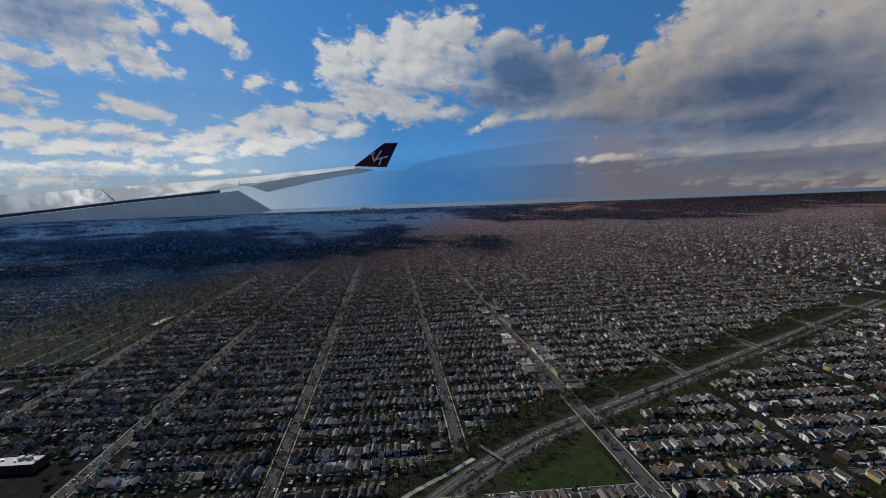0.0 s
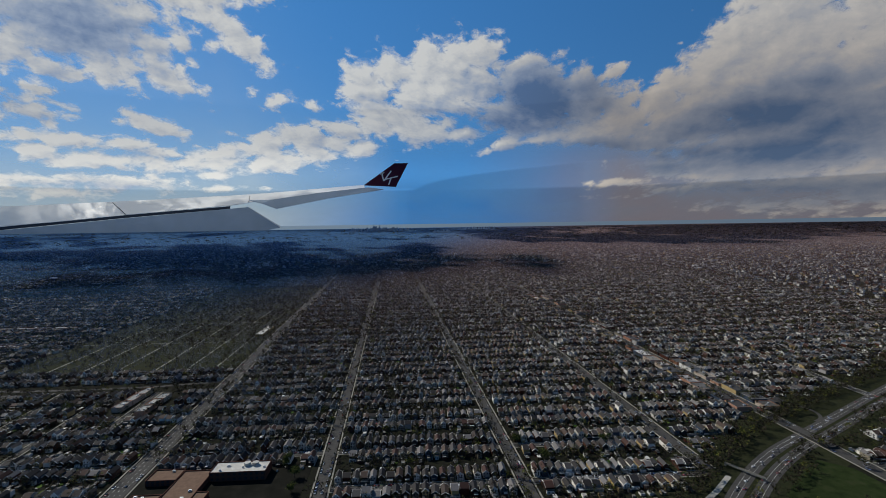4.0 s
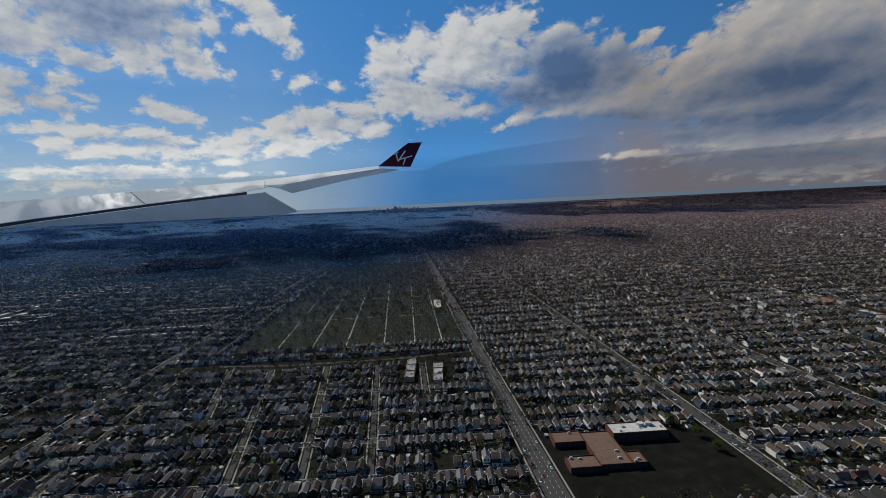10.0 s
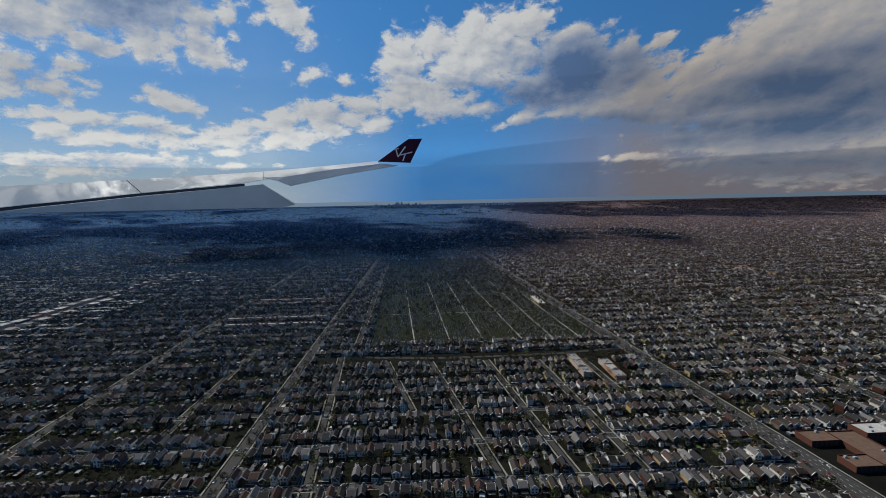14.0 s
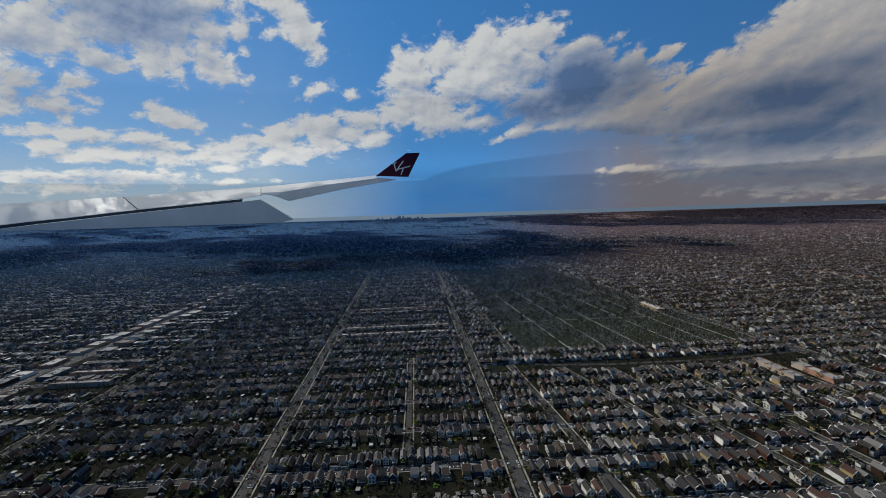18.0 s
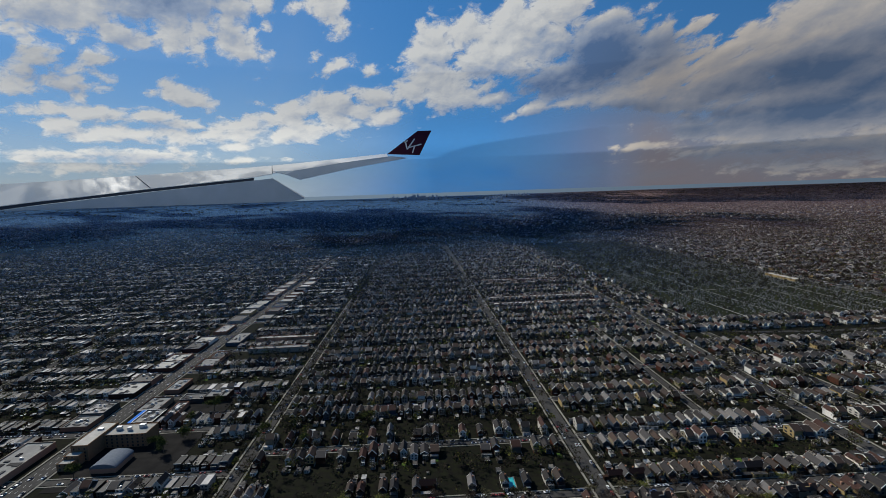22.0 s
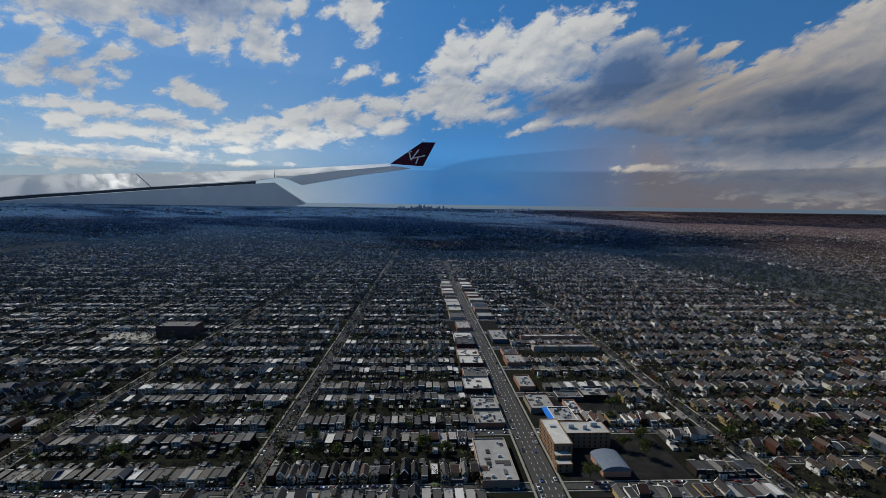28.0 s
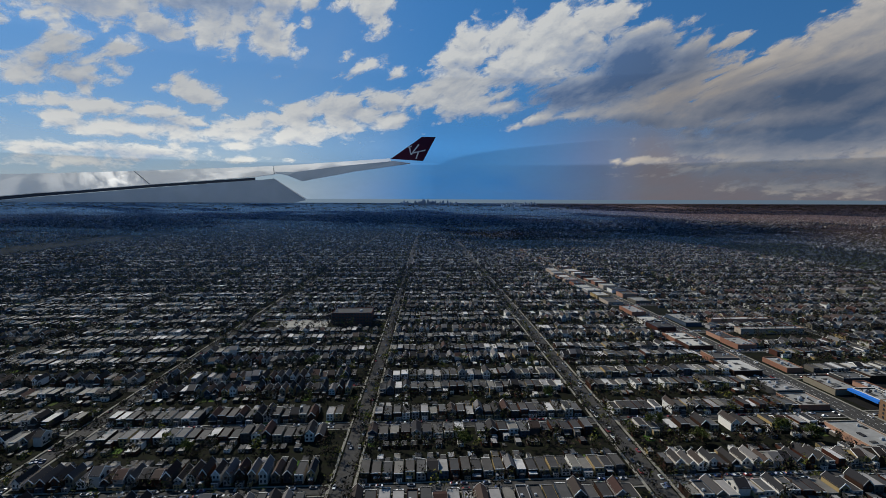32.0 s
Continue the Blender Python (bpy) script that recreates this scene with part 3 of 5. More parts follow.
tree_protos = []
for i, (x, y) in enumerate(near_t):
    if i < 6:
        tree_protos.append(make_tree(i, 0.5 + 0.07 * i, 1.1 + 0.1 * i))
        tree_protos[-1].matrix_basis = pose(x, y, 0)
    else:
        copy_thing(tree_protos[int(rng.integers(0, 6))], pose(x, y, 0, 0, 0, rng.uniform(0, 360)))
m_bud = material("yellow-green budding twigs", [(0.10, 0.105, 0.022), (0.075, 0.085, 0.02), (0.13, 0.12, 0.03), (0.06, 0.06, 0.02)], 0.9, "island", 0.2, 6)
far_d = far_t[:, 1] > 150
pick_bud = rng.random(len(far_t)) < 0.07
for k, (mask, n_leaf, leaf, mat, label) in enumerate(((~far_d & ~pick_bud, 56, 0.14, m_leaf, "bare and budding trees between the houses"), (far_d & ~pick_bud, 26, 0.25, m_leaf, "bare trees between the farther houses"), (pick_bud & ~far_d, 70, 0.15, m_bud, "yellow-green budding trees between the houses"), (pick_bud & far_d, 24, 0.26, m_bud, "yellow-green budding trees farther off"))):
    for h_ in range(3):
        sel = far_t[mask][h_::3]
        r = rng.uniform(0.42, 0.9, len(sel))
        scatter("street_trees", crown_template(n_leaf, 90 + 10 * k + h_, leaf), [0] * n_leaf, [mat], np.stack([sel[:, 0], sel[:, 1], r * 1.0 + 0.15], -1), np.stack([r, r, r * 0.95], -1), rng.uniform(0, 6.28, len(sel)), label, "trees")


# big trees that stand out: x, y, crown radius, height, whether the crown is dense and green
BIG_TREES = [(-206, 77), (-211.7, 79.5), (-199, 82), (-242.8, 77.4), (-253.7, 77.3), (-265, 87.4), (-275.8, 77.7), (-293.5, 99.9),
             (-300, 77.5), (-245, 78.4), (-256.6, 79.8), (-304.6, 97), (-125.5, 116), (-222.3, 76.5), (-221.4, 79.6), (-224.0, 77.8), (-222.8, 84.5), (-221.0, 87.6), (-229.6, 72.2), (-49.0, 70.5), (-48.6, 67.0), (-51.0, 74.0), (-14, 72.7), (-4, 76.8), (-17, 78.4)]


def big_tree(x, y, r, h, seed):
    tree = make_tree(seed, r, h)
    tree.matrix_basis = pose(x, y, 0)
    crown = [c for c in tree.children if c.name.startswith("crown")][0]
    cv, cf = crown_template(1700, seed + 7, 0.07)
    crown.data = mesh_from("crown", [(a * r * 1.2, b * r * 1.2, h * 0.62 + c * h * 0.42) for a, b, c in cv], cf, [m_green])
    tagged(tree, "large leafy green tree standing above the houses", "tree", "street trees")
    tagged(crown, "dense fresh green crown")


m_green = material("fresh green leaves", [(0.036, 0.05, 0.015), (0.058, 0.072, 0.018), (0.026, 0.036, 0.013), (0.075, 0.08, 0.024)], 0.9, "island", 0.2, 5)
for i, (x, y) in enumerate(BIG_TREES):
    big_tree(x, y, 0.7 + 0.3 * ((i * 7) % 5) / 4, 1.4 + 0.5 * ((i * 3) % 4) / 3, 400 + i)


# ---------------------------------------------------------------- shops and larger buildings
def flat_building(name, x0, y0, x1, y1, h, label, category, wall_mat, roof_mat, units=2, group="", seed=0, storeys=0, bays=0):
    """A flat-roofed block with a parapet, roof units and rows of windows on its long sides."""
    g = np.random.default_rng(seed)
    cx, cy, w, d = (x0 + x1) / 2, (y0 + y1) / 2, x1 - x0, y1 - y0
    b = thing(name, label, category, (cx, cy, 0), group=group)
    (wv, wf), _ = flat_house(w, d, h)
    part("wall", mesh_from("wall", wv, wf, [wall_mat]), b)
    part("roof", mesh_from("roof", *box(-w / 2 + 0.05, -d / 2 + 0.05, h - 0.14, w / 2 - 0.05, d / 2 - 0.05, h - 0.08), [roof_mat]), b, "pale flat roof")
    t = 0.06
    part("parapet", mesh_from("parapet", *prisms([(-w / 2 - 0.01, -d / 2 - 0.01, h, w / 2 + 0.01, -d / 2 + t, h + 0.05), (-w / 2 - 0.01, d / 2 - t, h, w / 2 + 0.01, d / 2 + 0.01, h + 0.05), (-w / 2 - 0.01, -d / 2 + t, h, -w / 2 + t, d / 2 - t, h + 0.05), (w / 2 - t, -d / 2 + t, h, w / 2 + 0.01, d / 2 - t, h + 0.05)]), [wall_mat]), b)
    if storeys:
        wm = mesh_from("window", *box(-0.16, -0.015, -0.13, 0.16, 0.015, 0.13), [m_glass])
        for r_ in range(storeys):
            for c_ in range(bays):
                part("window", wm, b, at=(-w / 2 + (c_ + 0.5) * w / bays, -d / 2 - 0.015, h * (r_ + 0.55) / storeys))
    for _ in range(units):
        s = g.uniform(0.1, 0.22)
        ux, uy = g.uniform(-w / 2 + 0.4, w / 2 - 0.4), g.uniform(-d / 2 + 0.4, d / 2 - 0.4)
        part("roof_unit", mesh_from("roof_unit", *joined(box(-s, -s * 0.7, h - 0.08, s, s * 0.7, h + 0.12), box(-s * 0.6, -s * 0.5, h + 0.12, s * 0.6, s * 0.5, h + 0.16)), [m_metal]), b, "grey rooftop ventilation unit", (ux, uy, 0))
    return b


shop_group = "shops along the avenue"
m_white_roof = material("white roof coating", [(0.33, 0.32, 0.29), (0.42, 0.405, 0.365), (0.24, 0.235, 0.22)], 0.75, "object", 0.25, 3.0, stain=0.3, coarse=1.0)
m_tan_brick = material("tan and orange brick", [(0.17, 0.10, 0.058), (0.24, 0.15, 0.088)], 0.85, "noise", 0.25, 12, stain=0.3)
m_tar = material("tarred roof patches", [(0.03, 0.03, 0.032), (0.06, 0.058, 0.056), (0.10, 0.10, 0.10)], 0.8, "object", 0.25, 6, stain=0.2)
m_arch = material("dull blue-grey roof sheet", [(0.10, 0.12, 0.15), (0.13, 0.15, 0.18)], 0.55, "noise", 0.2, 4, stain=0.3)
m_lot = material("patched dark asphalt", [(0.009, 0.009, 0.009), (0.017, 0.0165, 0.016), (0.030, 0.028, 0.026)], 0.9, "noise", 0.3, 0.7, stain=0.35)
m_blue = material("blue awning cloth", [(0.03, 0.16, 0.55)], 0.6, "object", 0.1, 5)
n = 0
# shops: x from, y from, x to, y to, height, storeys as built
SHOPS = [(-239.2, 71.2, -235.8, 79.3, 0.75), (-238.3, 83.4, -234.9, 86.9, 0.6), (-238.2, 86.95, -235.0, 90.6, 0.8), (-238.6, 93.8, -234.8, 98.4, 0.7), (-238.2, 98.45, -234.7, 101.9, 0.85),
         (-238.3, 104.7, -234.5, 108.6, 0.7), (-238.3, 108.7, -234.6, 112.8, 0.6), (-237.9, 115.1, -234.6, 119.4, 0.8), (-238.0, 119.5, -234.5, 124.0, 0.65), (-236.9, 127.2, -234.1, 133.2, 0.7),
         (-229.1, 83.2, -226.4, 87.0, 0.9), (-231.0, 87.1, -227.9, 91.8, 0.7), (-226.6, 90.8, -223.2, 92.9, 0.6), (-223.1, 90.8, -219.8, 93.6, 0.85)]
SHOPS += [(-226.3, 85.8, -224.8, 89.9, 0.6), (-230.8, 94.7, -228.6, 99.3, 0.6), (-230.7, 104.7, -227.7, 109.0, 0.75), (-230.4, 109.1, -227.9, 113.3, 0.6), (-230.9, 118.5, -228.0, 125.7, 0.7)]
y = 137.0
while y < 330:
    d = rng.uniform(4, 7)
    SHOPS += [(-237.0 - rng.uniform(0, 1), y, -234.4, y + d * 0.9, rng.uniform(0.5, 0.9)), (-231.2, y + 1, -228.2 + rng.uniform(0, 1), y + d * 0.9, rng.uniform(0.5, 0.9))]
    y += d + 0.8
for x0, y0, x1, y1, h in SHOPS:
    x0, x1 = x0 - 0.7, x1 - 0.7
    skin = m_brick if rng.random() < 0.6 else m_wall_one
    shop = flat_building("shop", x0, y0, x1, y1, h, "low brick shop building with a pale flat roof", "shop", skin, m_white_roof if n % 5 in (0, 1, 3) else m_flat_one, int(rng.integers(2, 6)) if y0 < 130 else 1, shop_group, n)
    for k_ in range(9 if y0 < 94 else 5 if y0 < 125 else 0):
        hw, hd_ = rng.uniform(0.08, 0.42), rng.uniform(0.08, 0.45)
        px, py = rng.uniform(-0.5, 0.5) * (x1 - x0 - 2 * hw - 0.3), rng.uniform(-0.5, 0.5) * (y1 - y0 - 2 * hd_ - 0.3)
        part("roof_hatch", mesh_from("roof_hatch", *box(-hw, -hd_, h - 0.09, hw, hd_, h - 0.07 + rng.uniform(0.005, 0.09)), [m_tar]), shop, "dark tarred roof hatch", (px, py, 0))
    if h == 0.9 and y0 == 83.2:
        part("shop_awning", mesh_from("shop_awning", *joined(box(-0.55, -1.9, 0.62, 0.0, 1.9, 0.7), box(-0.55, -1.9, 0.42, -0.5, 1.9, 0.62)), [m_blue]), shop, "bright blue shop awning", (-1.36, 0, 0.2))
    n += 1
# the stepped corner building: x from, y from, x to, y to, height of each block
corner = thing("corner_building", "tall stepped tan-brick corner building with pale flat roofs", "building", (-232.1, 74, 0))
for bx0, by0, bx1, by1, bh in ((0.0, 1.6, 1.9, 7.4, 1.85), (1.9, 4.4, 6.9, 7.2, 1.6), (-0.15, 0.6, 1.5, 1.6, 1.15), (-0.25, -0.4, 1.3, 0.6, 0.8)):
    bm_w = part("block", mesh_from("block", *box(bx0, by0, 0, bx1, by1, bh), [m_tan_brick]), corner)
    part("roof", mesh_from("roof", *box(bx0 + 0.07, by0 + 0.07, bh, bx1 - 0.07, by1 - 0.07, bh + 0.02), [m_white_roof]), bm_w, "pale flat roof")
    part("parapet", mesh_from("parapet", *prisms([(bx0 - 0.01, by0 - 0.01, bh, bx1 + 0.01, by0 + 0.06, bh + 0.08), (bx0 - 0.01, by1 - 0.06, bh, bx1 + 0.01, by1 + 0.01, bh + 0.08), (bx0 - 0.01, by0 + 0.06, bh, bx0 + 0.06, by1 - 0.06, bh + 0.08), (bx1 - 0.06, by0 + 0.06, bh, bx1 + 0.01, by1 - 0.06, bh + 0.08)]), [m_tan_brick]), bm_w)
    pane = mesh_from("window", *box(-0.09, -0.015, -0.11, 0.09, 0.015, 0.11), [m_glass])
    for st in range(max(1, round(bh / 0.42))):
        for q in np.arange(by0 + 0.35, by1 - 0.2, 0.55):
            part("window", pane, bm_w, at=(bx0 - 0.012, q, 0.25 + 0.42 * st), turn=90)
        for q in np.arange(bx0 + 0.35, bx1 - 0.2, 0.6):
            part("window", pane, bm_w, at=(q, by0 - 0.012, 0.25 + 0.42 * st))
for ux, uy, s_ in ((3.0, 5.8, 0.3), (4.4, 5.5, 0.22), (5.6, 6.2, 0.35), (0.9, 5.6, 0.3)):
    part("plant_room", mesh_from("plant_room", *box(ux - s_, uy - s_ * 0.7, 1.62, ux + s_, uy + s_ * 0.7, 2.05), [m_metal]), corner, "grey rooftop plant room")
# the hall with a curved metal roof
arch = thing("barrel_roof_hall", "brick hall with a curved blue-grey metal roof", "hall", (-226.8, 74.4, 0))
part("wall", mesh_from("wall", *box(-1.35, -1.7, 0, 1.35, 1.7, 0.62), [m_brick]), arch)
av, af = [], []
for k_ in range(13):
    t_ = math.pi * k_ / 12
    av += [(-1.42 * math.cos(t_), -1.75, 0.6 + 0.5 * math.sin(t_)), (-1.42 * math.cos(t_), 1.75, 0.6 + 0.5 * math.sin(t_))]
af = [(2 * k_, 2 * k_ + 2, 2 * k_ + 3, 2 * k_ + 1) for k_ in range(12)] + [tuple(range(0, 26, 2)), tuple(range(25, 0, -2))]
part("roof", mesh_from("roof", av, af, [m_arch]), arch, "curved blue-grey metal roof")
for sgn in (-1, 1):
    y = 82.0
    while y < 235:
        d = rng.uniform(2.4, 5.4)
        ax = avenue_x("avenue_4", y + d / 2)
        w = rng.uniform(1.8, 3.0)
        if rng.random() < 0.7:
            xs = (ax - 1.4 - w, ax - 1.4) if sgn < 0 else (ax + 1.4, ax + 1.4 + w)
            flat_building("shop", xs[0], y, xs[1], y + d, rng.uniform(0.5, 0.9), "low shop building with a white flat roof", "shop", m_brick if rng.random() < 0.5 else m_wall_one, m_flat_one, int(rng.integers(0, 3)), shop_group, n)
        n += 1
        y += d + rng.uniform(0.3, 1.2)

# the school beside the wide avenue
m_tan = material("tan gravel roof", [(0.11, 0.072, 0.053), (0.15, 0.10, 0.07)], 0.85, "noise", 0.2, 2.0, stain=0.2)
m_redbrick = material("red-brown school brick", [(0.075, 0.035, 0.025), (0.11, 0.048, 0.033)], 0.85, "noise", 0.2, 10)
for i, (x0, y0, x1, y1, h) in enumerate([(-68.2, 69.6, -64.25, 72.6, 0.8), (-64.2, 63.8, -60.3, 72.2, 0.72), (-67.9, 63.4, -64.25, 66.1, 0.8), (-60.25, 63.7, -58.6, 66.4, 0.8)]):
    flat_building("school", x0, y0, x1, y1, h, "low red-brick school wing with a tan flat roof", "school", m_redbrick, m_tan, 2, "school wings", 40 + i, 2, 6)
flat_building("school_hall", -60.2, 70.2, -52.8, 73.2, 1.25, "tall brick school hall with a pale roof and plant room", "school", m_redbrick, m_white_roof, 6, "school wings", 50, 2, 10)
tank = thing("roof_tank", "pair of white rooftop tanks on the school hall", "tank", (-55.2, 72.2, 1.17))
for q in (-0.55, 0.55):
    part("drum", mesh_from("drum", [(q + 0.45 * math.cos(t), 0.45 * math.sin(t), z) for z in (0, 0.42) for t in np.linspace(0, 2 * math.pi, 15)[:-1]], [tuple(range(14, 28))] + [(k, (k + 1) % 14, 14 + (k + 1) % 14, 14 + k) for k in range(14)], [m_white_roof]), tank)
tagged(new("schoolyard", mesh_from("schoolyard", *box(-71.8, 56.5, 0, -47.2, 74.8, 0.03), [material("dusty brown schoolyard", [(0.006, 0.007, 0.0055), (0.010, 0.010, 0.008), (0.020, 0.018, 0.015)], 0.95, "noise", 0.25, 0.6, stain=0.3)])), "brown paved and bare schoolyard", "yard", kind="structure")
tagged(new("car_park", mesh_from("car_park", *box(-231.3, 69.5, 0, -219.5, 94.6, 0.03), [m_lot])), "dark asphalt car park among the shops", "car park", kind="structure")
# white garden apartments behind the wide avenue
for i, (x0, y0, x1, y1) in enumerate([(-89.0, 97.2, -87.2, 100.8), (-88.9, 101.0, -87.1, 104.6), (-88.8, 104.8, -87.0, 108.4), (-83.7, 95.0, -81.9, 98.2), (-83.6, 98.4, -81.8, 101.6), (-83.5, 101.8, -81.7, 104.8)]):
    flat_building("apartment_block", x0, y0, x1, y1, 0.9, "two-storey brick apartment block with a white flat roof", "apartment block", m_brick, m_white_roof, 2, "garden apartments", 60 + i)
# the large brick building with its yard
flat_building("brick_hall", -294.8, 122.3, -287.8, 126.6, 2.2, "large dark brick institutional building with flat roof", "hall", m_redbrick, m_flat_one, 5, seed=70, storeys=4, bays=13)
tagged(new("yard", mesh_from("yard", *box(-304.5, 120.0, 0, -295.6, 126.0, 0.05), [m_path])), "pale paved yard beside the brick hall", "yard", kind="structure")
# the white chapel-like shed at the cemetery
flat_building("depot", -82.4, 158.5, -80.2, 171.0, 0.7, "long white-roofed depot beside the cemetery", "depot", m_wall_one, m_white_roof, 0, seed=81)
# long pale terraces with white roofs
for i, (x0, x1, y0) in enumerate([(-174, -146, 142), (-174, -146, 149.5), (-173, -147, 170), (-173, -147, 176), (-226, -214, 120.0), (-225.2, -214, 113.0)]):
    flat_building("terrace", x0, y0, x1, y0 + 1.7, 0.9, "long brick terrace with a white flat roof", "terrace", m_brick, m_white_roof, 3, "terraces", 90 + i)

# ---------------------------------------------------------------- cemetery
cem = [(-130.8, 121.5), (-100, 121.3), (-76.0, 121.3), (-84.6, 280), (-134.4, 280)]
tagged(new("cemetery_lawn", mesh_from("cemetery_lawn", [(x, y, 0.02) for x, y in cem], [tuple(range(5))], [m_grass])), "dull green cemetery lawn with pale paths", "lawn", kind="structure")
for x0, x1 in ((-120.3, -125.5), (-112.0, -116.4), (-104.0, -108.6), (-94.9, -100.2), (-87.6, -91.3), (-81.1, -85.0)):
    strip("cemetery_path", [(x0, 122.5), (x1, 212)], 0.3, 0.035, m_path, "straight pale gravel path between the graves", "path")
for y in (122.2, 152.5, 182):
    strip("cemetery_path", [(-130, y), (-79, y)], 0.22, 0.037, m_path, "straight pale gravel path between the graves", "path")
gxs, gys = np.meshgrid(np.arange(-132, -76, 0.6), np.arange(123, 262, 1.15))
gs = np.stack([gxs.ravel(), gys.ravel()], -1) + rng.normal(0, 0.09, (gxs.size, 2))
gs = gs[rng.random(len(gs)) < 0.35 + 0.4 * (np.sin(gs[:, 0] * 0.31 + 1) * np.cos(gs[:, 1] * 0.17) > -0.1)]
gs = gs[inside_cemetery(gs[:, 0], gs[:, 1])]
st = joined(box(-0.5, -0.5, 0, 0.5, 0.5, 0.2), box(-0.4, -0.25, 0.2, 0.4, 0.25, 1.0))
scatter("headstones", st, [0] * 12, [m_stone], np.c_[gs, np.full(len(gs), 0.02)], np.tile((0.25, 0.17, 0.23), (len(gs), 1)) * rng.uniform(0.7, 1.4, (len(gs), 1)), np.zeros(len(gs)), "rows of grey headstones on the cemetery lawn", "headstones")

# ---------------------------------------------------------------- parkway
xs = np.concatenate([np.linspace(-20, 24, 40), np.linspace(27, 150, 24)])
line = np.stack([xs, parkway_y(xs)], -1)
strip("verge", line, 17.5, 0.018, m_grass, "green grass strip with bare woods beside the parkway", "verge", at=2.0)
for off in (-1.15, 1.15):
    strip("parkway", line, 1.75, 0.036, m_road, "divided asphalt parkway with several lanes", "road", at=off)
    for q in (-0.3, 0.3):
        strip("road_marking", line, 0.018, 0.04, m_paint, "pale lane line on the parkway", "road marking", at=off + q)
fb = part("footbridge", mesh_from("footbridge", *joined(box(-0.16, -2.6, 0.36, 0.16, 2.6, 0.42), box(-0.16, -2.6, 0.42, -0.13, 2.6, 0.54), box(0.13, -2.6, 0.42, 0.16, 2.6, 0.54), box(-0.1, -2.6, 0, 0.1, -2.4, 0.36), box(-0.1, 2.4, 0, 0.1, 2.6, 0.36), box(-0.1, -0.1, 0, 0.1, 0.1, 0.36)), [m_walkway]), at=(11.5, 66.5, 0), turn=30)
tagged(fb, "narrow pale concrete footbridge over the parkway", "footbridge", kind="structure")
lawn = [(12.4, 57.6), (27.6, 57.6), (27.0, 66.5), (24.0, 69.2), (18.0, 65.0), (13.2, 61.2)]
tagged(new("park_lawn", mesh_from("park_lawn", [(x, y, 0.024) for x, y in lawn], [tuple(range(6))], [material("park grass", [(0.009, 0.015, 0.006), (0.018, 0.027, 0.009), (0.03, 0.029, 0.015)], 0.95, "noise", 0.35, 0.8, stain=0.3)])), "green lawn beside the parkway", "lawn", kind="structure")
strip("dirt_track", [(-3, 55.5), (0.5, 59), (5.2, 62.6), (9, 66.0)], 0.7, 0.03, m_path, "bare pale dirt track beside the parkway", "track")
ang = np.linspace(-1.3, 2.6, 24)
strip("ramp", np.stack([33.4 + 4.4 * np.cos(ang), 86.2 + 4.4 * np.sin(ang)], -1), 0.55, 0.037, m_road, "curved parkway ramp through bare trees", "road")
bv, bf = joined(box(-0.85, -3.8, 0.26, 0.85, 3.8, 0.34), box(-0.85, -3.8, 0.34, -0.79, 3.8, 0.44), box(0.79, -3.8, 0.34, 0.85, 3.8, 0.44), box(-0.7, -0.15, 0, 0.7, 0.15, 0.26), box(-0.7, -3.8, 0, 0.7, -3.5, 0.26), box(-0.7, 3.5, 0, 0.7, 3.8, 0.26))
by = parkway_y(28.5)
bridge = part("bridge", mesh_from("bridge", bv, bf, [m_road]), at=(28.9, by, 0), turn=3)
tagged(bridge, "concrete road bridge over the parkway", "bridge", kind="structure")


# ---------------------------------------------------------------- cars
car_v, car_f = joined(([(-0.3, -0.12, 0.03), (0.3, -0.12, 0.03), (0.3, 0.12, 0.03), (-0.3, 0.12, 0.03), (-0.3, -0.12, 0.11), (0.3, -0.12, 0.10), (0.3, 0.12, 0.10), (-0.3, 0.12, 0.11)], box(0, 0, 0, 1, 1, 1)[1]),
                      ([(-0.22, -0.11, 0.10), (0.14, -0.11, 0.10), (0.14, 0.11, 0.10), (-0.22, 0.11, 0.10), (-0.15, -0.09, 0.19), (0.06, -0.09, 0.19), (0.06, 0.09, 0.19), (-0.15, 0.09, 0.19)], box(0, 0, 0, 1, 1, 1)[1]))
cars = []
for a, b, y, pitch in BLOCKS:
    if y > 230:
        continue
    xa, xb = avenue_x(a, y) + 2, avenue_x(b, y) - 2
    for sgn in (-1, 1):
        for x in np.arange(xa, xb, 0.85):
            if rng.random() < 0.5 and not inside_cemetery(x, y) and not in_parkway(x, y) and not (-142 < x < -72 and 98 < y < 282) and not (-73 < x < -46 and y < 74):
                cars.append((x + rng.uniform(-0.1, 0.1), y + sgn * 0.36, 0.0 if rng.random() < 0.5 else math.pi))
for k in ORDER:
    x, lean, w, y0, y1 = AVENUES[k]
    for y in np.arange(max(y0, -50), 230, 0.9):
        for lane in (-0.4, -0.16, 0.16, 0.4):
            if rng.random() < (0.26 if abs(lane) > 0.3 else 0.06):
                cars.append((x + lean * (y - 60) + lane * w * RK, y + rng.uniform(-0.2, 0.2), math.pi / 2 * (1 if lane > 0 else -1)))
for i in range(170):
    x = rng.uniform(-10, 110)
    off = rng.choice([-1.6, -1.15, -0.7, 0.7, 1.15, 1.6])
    cars.append((x, parkway_y(x) + off * 1.12, 0.5))
cars = np.array(cars)
rank = np.argsort(np.where((cars[:, 0] > -300) & (cars[:, 0] < 50) & (cars[:, 1] > 58), cars[:, 1], 1e6) - np.where(cars[:, 0] < -150, 9.0, 0.0))
rest = cars[rank[180:]]
